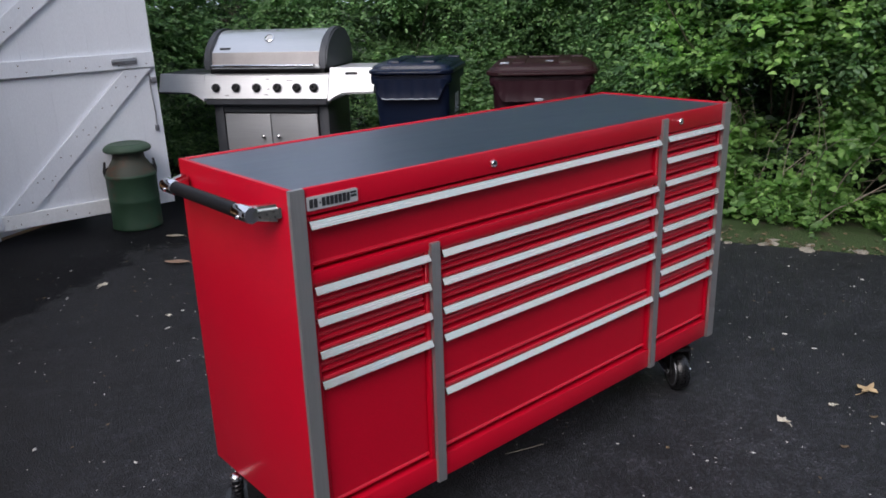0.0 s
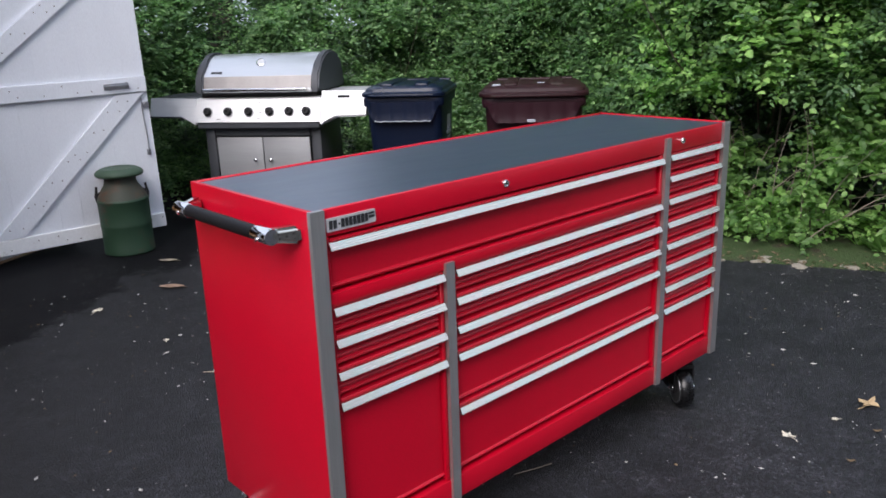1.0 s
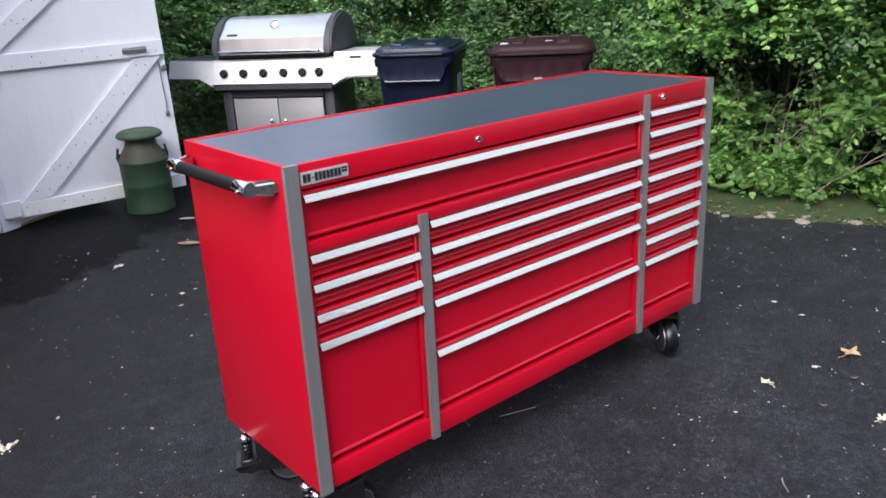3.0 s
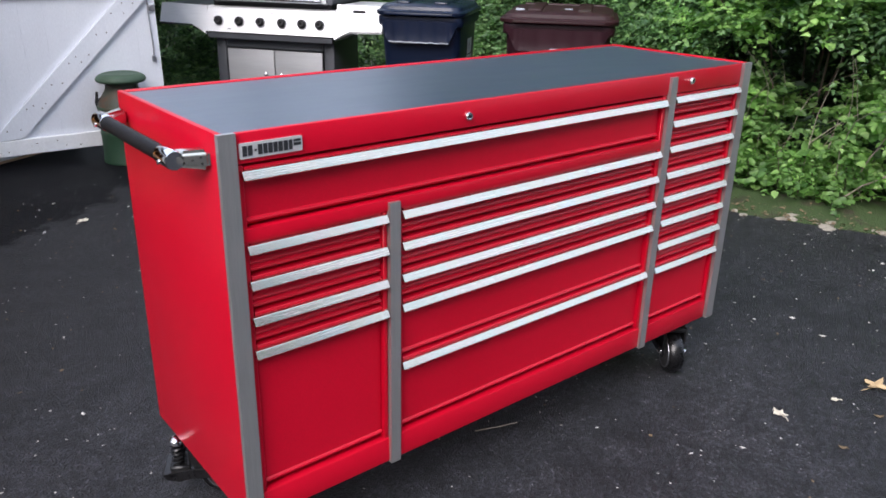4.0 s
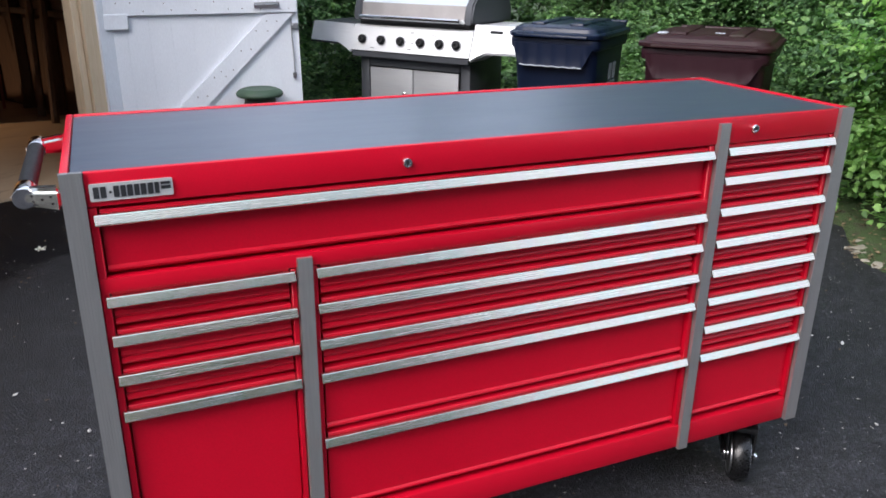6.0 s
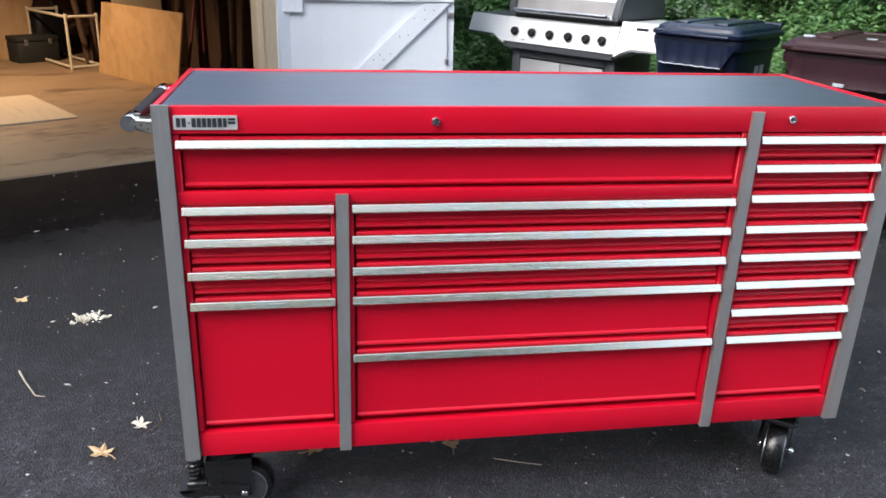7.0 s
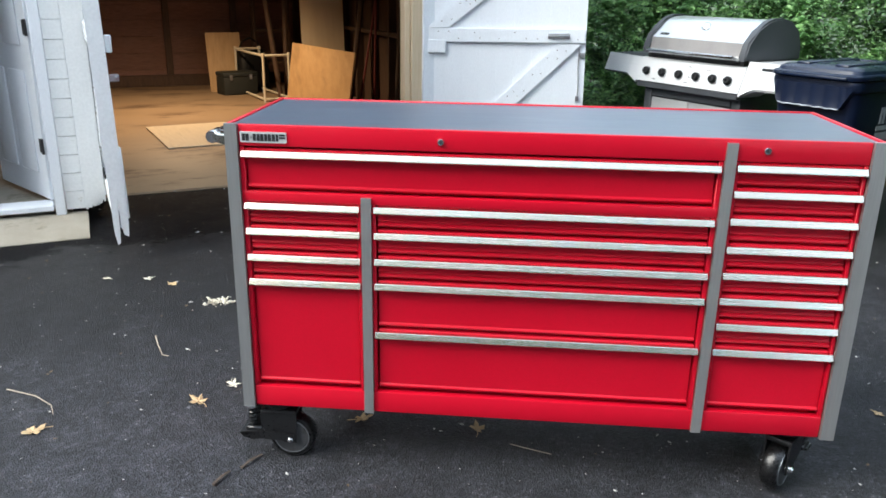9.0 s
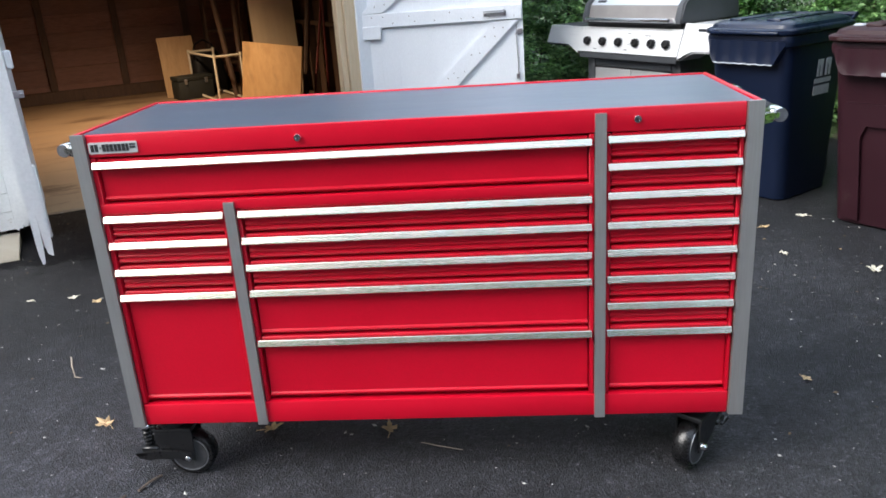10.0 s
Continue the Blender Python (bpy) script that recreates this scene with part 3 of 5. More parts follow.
def barn_leaf(name, m, w, label):
    """Ledged and braced door of upright boards; its framed face looks along -y, the hinge is at x = 0."""
    d = thing(name, m, label, "door", kind="structure")
    h, t = 2.02, 0.028
    n = 9
    for i in range(n):
        part("plank", box(w * i / n + 0.0001, w * (i + 1) / n - 0.0001, random.uniform(0, 0.001), t, 0, h, 0.0006), WHITE, d)
    rails = [(0.0, 0.105), (0.965, 1.075), (1.90, 2.01)]
    for z0, z1 in rails:
        x0 = 0.004
        part("rail", box(x0, w - 0.004, -0.026, -0.001, z0 + 0.004, z1, 0.004), PEEL if z0 < 0.5 else WHITE, d)
    part("plate", box(0.0, 0.155, -0.03, -0.001, 0.885, 0.985, 0.004), WHITE, d, "white hinge block")
    part("plate", box(0.0, 0.11, -0.045, -0.027, 0.02, 0.13, 0.004), WHITE, d)
    part("plate", box(0.0, 0.155, -0.03, -0.001, 1.82, 1.92, 0.004), WHITE, d)
    for poly in ([(0.13, 0.108), (0.31, 0.108), (w - 0.035, 0.962), (w - 0.215, 0.962)], [(0.006, 1.078), (0.18, 1.078), (w - 0.006, 1.893), (w - 0.006, 1.897), (w - 0.18, 1.897)]):
        bm = bmesh.new()
        extrude(bm, poly, "y", -0.024, -0.001)
        part("brace", bm, WHITE, d)
    random.seed(len(name))
    bm = bmesh.new()
    spots = []
    for z0, z1 in rails:
        for i in range(n + 3):
            spots.append((w * (i + random.uniform(0.1, 0.9)) / (n + 3), random.choice((z0 + 0.03, z1 - 0.03))))
    for i in range(9):
        f = (i + random.uniform(0.1, 0.9)) / 9
        for k in (-0.04, 0.04):
            spots.append((0.22 + f * (w - 0.345) + k, 0.112 + f * 0.85))
            spots.append((0.09 + f * (w - 0.18) + k, 1.08 + f * 0.815))
    for x, z in spots:
        if 0.02 < x < w - 0.02:
            lathe(bm, [(0.0043, -0.001), (0.0043, 0.0015), (0.002, 0.0022)], 6, pose(x + random.uniform(-0.01, 0.01), -0.0255, z + random.uniform(-0.008, 0.008), 90, 0, 0))
    part("nails", bm, RUSTY, d, "rusty nail heads")
    return d


random.seed(6)
BARN = barn_leaf("door_1", pose(0.142, 4.172, 0.126, 0, -0.7, -4.7), 1.238, "white ledged and braced barn door standing open")
bm = bmesh.new()
bx(bm, 0.95, 1.115, -0.032, -0.027, 1.0, 1.04, 0.002)
tube(bm, [(0.955, -0.03, 1.025), (0.96, -0.058, 1.025), (0.98, -0.062, 1.025), (1.08, -0.062, 1.025), (1.10, -0.058, 1.025), (1.105, -0.03, 1.025)], 0.007, 8)
part("handle", bm, GALV, BARN, "grey steel pull handle")
bm = bmesh.new()
tube(bm, [(1.19, -0.008, 0.93), (1.188, -0.012, 0.80), (1.195, -0.01, 0.66), (1.192, -0.012, 0.56)], 0.004, 6)
bx(bm, 1.178, 1.204, -0.018, -0.002, 0.53, 0.57, 0.003)
bx(bm, 1.195, 1.235, -0.02, -0.001, 0.86, 0.90, 0.004)
part("latch_cord", bm, GALV, BARN, "hanging latch cord and hasp")

# second leaf, folded back beside the bay
LEAF2 = barn_leaf("door_2", GARAGE @ pose(-2.428, -0.15, 0.205, 1.0, 0, -88.4), 1.22, "white barn door folded back, its lower edge rotted")
bm = bmesh.new()
prof = [(-0.036, 0.02), (-0.034, -0.03), (-0.026, -0.085), (-0.012, -0.075), (-0.006, -0.01), (0.0, 0.20), (0.004, 0.02), (0.012, -0.03), (0.036, -0.045), (0.042, 0.03), (0.042, 2.0), (-0.036, 2.0)]
extrude(bm, prof, "x", 1.222, 1.245)
part("edge_board", bm, PEEL, LEAF2, "split peeling edge board")
bm = bmesh.new()
bx(bm, 1.18, 1.22, 0.03, 0.055, 0.05, 0.45, 0.006)
bx(bm, 1.19, 1.225, 0.043, 0.078, 0.945, 1.035, 0.006)
part("splinter", bm, PEEL, LEAF2)
bm = box(1.236, 1.243, 0.043, 0.092, 0.80, 0.838, 0.002)
lathe(bm, [(0.008, 0.0), (0.008, 0.004), (0.004, 0.006)], 12, pose(1.242, 0.078, 0.819, 0, 90, 0))
part("bracket", bm, GALV, LEAF2, "grey steel bracket")


# ---- garage contents ----
d = thing("plywood_board", GARAGE, "tan plywood board leaning against stacked timber", "board")
bm = bmesh.new()
foot, head, t = [(-0.20, 4.08), (0.08, 2.44)], [(-0.096, 4.055), (0.188, 2.42)], 0.016
loft(bm, [[(foot[0][0], foot[0][1], FLOOR_Z), (foot[0][0] + t, foot[0][1], FLOOR_Z), (head[0][0] + t, head[0][1], 0.825), (head[0][0], head[0][1], 0.825)],
          [(foot[1][0], foot[1][1], FLOOR_Z), (foot[1][0] + t, foot[1][1], FLOOR_Z), (head[1][0] + t, head[1][1], 0.82), (head[1][0], head[1][1], 0.82)]])
part("sheet", bm, PLY, d)


def standing_sheet(label, u0, u1, v0, z1, lean, mat_, t=0.014):
    """A sheet that faces the doorway and leans back."""
    d = thing("plywood_sheet", GARAGE, label, "board")
    bm = bmesh.new()
    extrude(bm, [(v0, FLOOR_Z), (v0 + t, FLOOR_Z), (v0 + lean + t, z1), (v0 + lean, z1)], "x", u0, u1)
    part("sheet", bm, mat_, d)


standing_sheet("tall pale plywood sheet leaning back in the garage", 0.13, 0.70, 4.42, 2.25, 0.16, SHEETPLY)
standing_sheet("tan plywood offcut leaning by the rear wall", -0.92, -0.45, 5.55, 0.86, 0.2, PLY)
d = thing("plywood_board", GARAGE @ pose(-1.52, 2.19, FLOOR_Z, 0, 0, 5), "pale plywood board lying on the garage floor", "board")
part("sheet", box(-0.41, 0.41, -0.62, 0.62, 0.001, 0.014, 0.002), PALEPLY, d)


def pipe_rack():
    d = thing("pipe_rack", GARAGE @ pose(-0.313, 4.98, FLOOR_Z, 0, 0, 6), "cream plastic pipe frame standing on the garage floor", "rack")
    w, l, h, r = 0.17, 0.62, 0.60, 0.016

    def pipe(name, pts):
        part(name, tube(bmesh.new(), pts, r, 10), PVC, d)

    for sx in (-1, 1):
        for sy in (-1, 1):
            pipe("post", [(sx * w, sy * l, 0), (sx * w, sy * l, h)])
            bm = bmesh.new()
            lathe(bm, [(r * 1.25, 0), (r * 1.35, 0.01), (r * 1.35, 0.045), (r * 1.25, 0.05)], 10, pose(sx * w, sy * l, h - 0.04))
            part("elbow", bm, PVC, d)
        pipe("rail", [(sx * w, -l, 0.03), (sx * w, l, 0.03)])
    pipe("rail", [(-w, -l, h - 0.02), (-w, l, h - 0.02)])
    for sy in (-1, 1):
        for z in (0.03, h - 0.02):
            pipe("rail", [(-w, sy * l, z), (w, sy * l, z)])


pipe_rack()


def tool_bag():
    c = thing("tool_box", GARAGE @ pose(-0.60, 5.28, FLOOR_Z, 0, 0, 12), "dark grey tool box standing on the garage floor", "tool box")
    part("body", box(-0.24, 0.24, -0.15, 0.15, 0, 0.24, 0.015, 2), OLIVE, c)
    part("lid", box(-0.245, 0.245, -0.155, 0.155, 0.245, 0.30, 0.012, 2), OLIVE, c)
    for x in (-0.14, 0.14):
        part("latch", box(x - 0.02, x + 0.02, -0.166, -0.156, 0.20, 0.27, 0.003), GALV, c, "grey steel latch")
    d = thing("tool_bag", GARAGE @ pose(-0.33, 5.72, FLOOR_Z, 0, 0, 20), "black canvas bag slumped on the garage floor", "bag")
    bm = bmesh.new()
    loft(bm, [rrect(0.46, 0.36, 0.08, 0), rrect(0.50, 0.4, 0.1, 0.2), rrect(0.44, 0.34, 0.1, 0.46), rrect(0.34, 0.20, 0.07, 0.58)])
    part("body", bm, BLACK, d)
    bm = bmesh.new()
    tube(bm, [(-0.16, 0, 0.55), (-0.12, -0.02, 0.67), (0.0, -0.03, 0.72), (0.14, 0, 0.65), (0.18, 0, 0.55)], 0.014, 8)
    part("strap", bm, BLACK, d)
    d = thing("shelf_unit", GARAGE @ pose(0.02, 5.9, FLOOR_Z, 0, 0, -4), "dark timber shelf standing among the lumber", "shelf")
    for x in (-0.24, 0.24):
        for y in (-0.15, 0.15):
            part("post", box(x - 0.022, x + 0.022, y - 0.022, y + 0.022, 0, 2.2, 0.004), STUD, d)
    for z in (0.35, 0.80, 1.35, 1.85):
        part("shelf_board", box(-0.21, 0.21, -0.17, 0.17, z, z + 0.03, 0.004), STUD, d)


tool_bag()
POLES = [(0.42, 3.05, 0.78, 3.35, REDPOLE, 1.5), (0.62, 3.05, 0.72, 3.2, REDPOLE, 1.9), (0.45, 3.5, 0.78, 3.6, STUD, 2.2), (0.66, 2.4, 0.8, 2.5, STUD, 2.3), (0.58, 2.0, 0.78, 2.2, STUD, 2.2), (0.0, 4.9, 0.1, 5.2, STUD, 2.3), (-0.12, 4.75, -0.3, 5.1, STUD, 2.3)]
for u0, v0, u1, v1, mt, h in POLES:
    d = thing("pole", GARAGE, "dull red pole leaning on the studs" if mt is REDPOLE else "dark timber length leaning on the studs", "pole", "poles by the garage wall")
    bm = bmesh.new()
    tube(bm, [(u0, v0, FLOOR_Z), ((u0 + u1) / 2, (v0 + v1) / 2, h * 0.5), (u1, v1, h)], 0.014 if mt is REDPOLE else 0.035, 8)
    part("shaft", bm, mt, d)


def ceiling_bulb():
    d = thing("ceiling_lamp", GARAGE @ pose(-1.6, 3.5, ROOM_H), "unseen bulb assumed in a ceiling socket of the garage", "lamp")
    bm = bmesh.new()
    lathe(bm, [(0.06, -0.001), (0.062, -0.02), (0.05, -0.045), (0.025, -0.06), (0.022, -0.13)], 18)
    part("socket", bm, BADGE, d)
    bm = bmesh.new()
    lathe(bm, [(0.014, -0.131), (0.016, -0.15), (0.03, -0.18), (0.034, -0.20), (0.030, -0.222), (0.012, -0.236)], 18)
    glow = bpy.data.materials.new("bulb_glass")
    nt, n, l, p = nodes_of(glow)
    p.inputs["Emission Color"].default_value, p.inputs["Emission Strength"].default_value = (1.0, 0.6, 0.3, 1), 12
    part("bulb", bm, glow, d, "lit frosted bulb")


ceiling_bulb()


# ---- tool cabinet ----
W, D, ZB, ZT = 1.83, 0.562, 0.213, 1.12


def cabinet():
    c = thing("tool_cabinet", pose(0, 0, 0), "glossy red steel roller tool cabinet with eighteen drawers", "tool cabinet")
    # shell
    part("side_panel", box(0.002, 0.016, 0.004, D, ZB, ZT, 0.003, 2), RED, c)
    part("side_panel", box(W - 0.016, W - 0.002, 0.004, D, ZB, ZT, 0.003, 2), RED, c)
    part("back_panel", box(0.017, W - 0.017, D - 0.014, D - 0.001, ZB, ZT, 0.003), RED, c)
    part("bottom_panel", box(0.017, W - 0.017, 0.03, D - 0.016, ZB + 0.002, ZB + 0.016, 0.002), RED, c)
    part("inner_panel", box(0.018, W - 0.018, 0.036, 0.046, ZB + 0.02, ZT - 0.05, 0.001), RED, c)
    bm = box(0.038, W - 0.042, 0.0, 0.014, 1.056, ZT - 0.002, 0.003, 2)
    part("top_rail", bm, RED, c)
    part("base_rail", box(0.038, W - 0.042, 0.0, 0.028, ZB, 0.284, 0.005, 2), RED, c)
    part("cross_rail", box(0.038, 1.404, 0.0, 0.03, 0.893, 0.922, 0.003, 2), RED, c)
    for x0, x1 in ((0.038, 0.052), (0.380, 0.391), (0.423, 0.434), (1.391, 1.404), (1.436, 1.447), (1.777, 1.787)):
        top = 1.054 if x0 < 0.1 or x0 > 1.0 else 0.891
        part("stile", box(x0, x1, 0.002, 0.034, 0.286, top, 0.002), RED, c)
    # black mat in its tray
    bm = bmesh.new()
    bx(bm, 0.017, W - 0.017, 0.015, D - 0.016, ZT - 0.03, ZT - 0.004, 0.002)
    part("top_mat", bm, MAT, c, "black ribbed rubber top mat")
    # upright trim strips, finely fluted
    for x0, x1, z0, z1 in ((0.0, 0.037, ZB - 0.002, ZT), (0.392, 0.422, ZB - 0.002, 0.914), (1.405, 1.435, ZB - 0.002, 1.107), (W - 0.041, W, ZB - 0.002, ZT)):
        bm = bmesh.new()
        n = 7
        pts = [(x0, 0.003)]
        for i in range(n):
            a, b = x0 + (x1 - x0) * i / n, x0 + (x1 - x0) * (i + 1) / n
            pts += [(a + 0.0007, -0.009), (b - 0.0007, -0.009), (b, -0.0086)] if i < n - 1 else [(a + 0.0007, -0.009), (b, -0.009)]
        pts.append((x1, 0.003))
        extrude(bm, pts, "z", z0, z1)
        part("trim_strip", bm, STRIP, c, "grey fluted trim strip", smooth=20)

    def drawer(x0, x1, zh, zbot):
        """Pressed front with two rolled ribs at its foot, under an aluminium pull."""
        dx = 0.010
        bm = bmesh.new()
        ribs = [(0.014, zbot + 0.0325), (0.0108, zbot + 0.0290), (0.0096, zbot + 0.0260), (0.0108, zbot + 0.0230), (0.0140, zbot + 0.0200)] if zh - zbot < 0.09 else []
        prof = [(0.034, zh + 0.013), (0.008, zh + 0.013), (0.006, zh + 0.011), (0.006, zh - 0.002), (0.014, zh - 0.006)] + ribs
        prof += [(0.0140, zbot + 0.0185), (0.0098, zbot + 0.0150), (0.0085, zbot + 0.0120), (0.0098, zbot + 0.0090), (0.0140, zbot + 0.0062), (0.0145, zbot + 0.005), (0.034, zbot + 0.004)]
        extrude(bm, prof, "x", x0 + dx, x1 - dx)
        dr = part("drawer", bm, RED, c, smooth=25)
        bm = bmesh.new()
        y = 0.0
        prof = [(y + 0.013, zh + 0.0065), (y - 0.002, zh + 0.0070), (y - 0.0050, zh + 0.0062), (y - 0.0062, zh + 0.0048), (y - 0.0139, zh - 0.0085), (y - 0.0144, zh - 0.0102), (y - 0.0132, zh - 0.0115), (y - 0.011, zh - 0.011), (y + 0.013, zh - 0.004)]
        extrude(bm, prof, "x", x0, x1)
        part("drawer_pull", bm, ALU, dr, "bright aluminium drawer pull", smooth=9)

    drawer(0.046, 1.397, 1.036, 0.924)
    left = [0.881, 0.803, 0.721, 0.643]
    for i, z in enumerate(left):
        drawer(0.046, 0.387, z, left[i + 1] + 0.016 if i < 3 else 0.292)
    mid = [0.881, 0.803, 0.722, 0.644, 0.485]
    for i, z in enumerate(mid):
        drawer(0.430, 1.397, z, mid[i + 1] + 0.016 if i < 4 else 0.292)
    right = [1.040, 0.967, 0.888, 0.805, 0.726, 0.648, 0.568, 0.486]
    for i, z in enumerate(right):
        drawer(1.440, 1.784, z, right[i + 1] + 0.016 if i < 7 else 0.292)
    # locks
    for x, z in ((0.623, 1.084), (1.514, 1.088)):
        bm = bmesh.new()
        lathe(bm, [(0.0105, -0.002), (0.0105, 0.006), (0.009, 0.0085), (0.006, 0.0085), (0.0055, 0.006)], 18, yrot(x, 0.0, z, "y"))
        lk = part("lock", bm, CHROME, c, "round chrome lock")
        part("keyhole", box(x - 0.0012, x + 0.0012, -0.0093, -0.006, z - 0.004, z + 0.004), INK, lk)
    # badge with dark bars for its lettering
    bm = bmesh.new()
    extrude(bm, [(p[0], p[1]) for p in rrect(0.136, 0.031, 0.003, 0, 3, 0.1125, 1.082)], "y", -0.004, 0.002)
    badge = part("badge", bm, BADGE, c, "silver maker's plate with dark lettering bars")
    x = 0.0505
    for w in (0.0115, 0.0115, None, 0.0115, 0.0105, 0.0115, 0.0105, 0.0115, 0.0115, 0.0095):
        if w is None:
            part("lettering_bar", box(x + 0.0025, x + 0.0065, -0.0052, -0.0038, 1.0795, 1.0835), INK, badge)
            x += 0.0095
            continue
        bm = box(x, x + w * 0.80, -0.0052, -0.0038, 1.072, 1.092)
        part("lettering_bar", bm, INK, badge)
        x += w
    bm = bmesh.new()
    bx(bm, x + 0.001, x + 0.017, -0.0052, -0.0038, 1.087, 1.092)
    bx(bm, x + 0.001, x + 0.017, -0.0052, -0.0038, 1.079, 1.0848)
    part("lettering_bar", bm, INK, badge)

    # push handles on both ends
    def push_handle(sx, x_face):
        s = sx
        h = part("push_handle", tube(bmesh.new(), [(x_face + s * 0.062, 0.115, 1.068), (x_face + s * 0.062, 0.29, 1.068), (x_face + s * 0.062, 0.445, 1.068)], 0.0165, 18), BLACK, c, "black foam-gripped push handle")
        for y0, y1, yw0, yw1 in ((0.052, 0.118, 0.024, 0.066), (0.442, 0.508, 0.536, 0.494)):
            bm = bmesh.new()
            prof = [(0.018, 0.0), (0.0192, 0.004), (0.0192, abs(y1 - y0) - 0.004), (0.018, abs(y1 - y0))]
            lathe(bm, [(r, z) for r, z in prof], 18, pose(x_face + s * 0.062, min(y0, y1), 1.068, -90, 0, 0))
            lathe(bm, [(0.005, 0), (0.005, 0.004), (0.003, 0.005)], 10, pose(x_face + s * 0.080, (y0 + y1) / 2, 1.062, 0, s * 90, 0))
            part("ferrule", bm, CHROME, h, "chrome end sleeve")
            bm = bmesh.new()
            ya, yb = sorted((yw0, yw1))
            out = x_face + s * 0.078
            near = [(x_face, ya, 1.045), (x_face, yb, 1.045), (x_face, yb, 1.087), (x_face, ya, 1.087)]
            mid_ = (y0 + y1) / 2
            yc, yd = mid_ - 0.024, mid_ + 0.010
            far = [(out, yc, 1.056), (out, yd, 1.056), (out, yd, 1.083), (out, yc, 1.083)]
            loft(bm, [near, far])
            bmesh.ops.bevel(bm, geom=bm.edges[:], offset=0.009, segments=3, affect="EDGES")
            br = part("bracket", bm, BRIGHT, h, "bright steel wedge bracket")
            # screws on the outer slanted face
            face = [Vector(p) for p in ((near[0], far[0], far[3], near[3]) if yw0 < yw1 else (near[1], far[1], far[2], near[2]))]
            nrm = (face[1] - face[0]).cross(face[3] - face[0]).normalized()
            if nrm.y * (1 if yw0 < yw1 else -1) > 0:
                nrm = -nrm
            turn_m = nrm.to_track_quat("Z", "Y").to_matrix().to_4x4()
            for u, v in ((0.22, 0.34), (0.24, 0.66), (0.42, 0.5), (0.60, 0.36), (0.62, 0.66)):
                p = face[0].lerp(face[1], u).lerp(face[3].lerp(face[2], u), v)
                bm = bmesh.new()
                lathe(bm, [(0.0024, -0.002), (0.0024, 0.0006), (0.0012, 0.001)], 10, Matrix.Translation(p) @ turn_m)
                part("screw", bm, DARKIRON, br)

    push_handle(-1, 0.001)
    push_handle(1, W - 0.001)

    # sprung swivel casters with brakes
    def caster(x, y, turn, brake):
        m = pose(x, y, 0, 0, 0, turn)
        bm = box(-0.055, 0.055, -0.05, 0.05, ZB - 0.012, ZB - 0.002, 0.003)
        lathe(bm, [(0.042, ZB - 0.034), (0.046, ZB - 0.026), (0.046, ZB - 0.016), (0.04, ZB - 0.012)], 20)
        bx(bm, -0.05, 0.07, -0.042, 0.042, ZB - 0.052, ZB - 0.034, 0.005, 2)
        for sy in (-1, 1):
            y0, y1 = sorted((sy * 0.034, sy * 0.040))
            extrude(bm, [(-0.05, ZB - 0.05), (0.07, ZB - 0.05), (0.068, 0.098), (0.068, 0.062), (0.028, 0.062), (-0.035, 0.10), (-0.05, 0.13)], "y", y0, y1)
        cs = part("caster", bm, CASTBLACK, c, "black sprung swivel caster", m)
        bm = bmesh.new()
        prof = [(0.058, -0.025), (0.070, -0.0255), (0.0755, -0.018), (0.0765, 0), (0.0755, 0.018), (0.070, 0.0255), (0.058, 0.025)]
        lathe(bm, prof, 36, pose(0.048, 0, 0.0765, 90, 0, 0))
        part("tyre", bm, TYRE, cs, "black rubber tyre")
        bm = bmesh.new()
        lathe(bm, [(0.06, -0.0262), (0.052, -0.0275), (0.03, -0.024), (0.016, -0.031), (0.016, 0.031), (0.03, 0.024), (0.052, 0.0275), (0.06, 0.0262)], 30, pose(0.048, 0, 0.0765, 90, 0, 0))
        part("wheel_disc", bm, RIM, cs, "dull grey wheel disc")
        bm = bmesh.new()
        for sy in (-1, 1):
            rings = [[Vector((0.048 + r * math.cos(a), sy * y, 0.0765 + r * math.sin(a))) for a in np.linspace(0, 2 * math.pi, 37)[:-1]] for r, y in ((0.0595, 0.0255), (0.0590, 0.0282), (0.0560, 0.0284), (0.0555, 0.0262))]
            loft(bm, rings, cap=False)
        part("rim_edge", bm, GALV, cs, "thin bright ring round the wheel disc")
        bm = bmesh.new()
        lathe(bm, [(0.004, -0.055), (0.010, -0.051), (0.013, -0.043), (0.013, 0.043), (0.010, 0.051), (0.004, 0.055)], 12, pose(0.048, 0, 0.0765, 90, 0, 0))
        part("axle_bolt", bm, CHROME, cs, "bright axle bolt")
        for sy in (-0.028, 0.028):
            bm = bmesh.new()
            lathe(bm, [(0.016, 0.186), (0.0195, 0.188), (0.0195, 0.196), (0.015, 0.203), (0.008, 0.206)], 16, pose(-0.078, sy, -0.003))
            part("spring_bolt", bm, CHROME, cs, "bright bolt head")
            bm = bmesh.new()
            n = 60
            tube(bm, [(-0.078 + 0.0135 * math.cos(i / n * 10 * math.pi), sy + 0.0135 * math.sin(i / n * 10 * math.pi), 0.118 + 0.066 * i / n) for i in range(n + 1)], 0.0033, 5)
            lathe(bm, [(0.009, 0.11), (0.009, 0.186)], 10, pose(-0.078, sy, 0))
            part("spring", bm, CASTBLACK, cs, "dark coil spring")
        part("spring_seat", box(-0.10, -0.046, -0.046, 0.046, 0.10, 0.117, 0.004), CASTBLACK, cs)
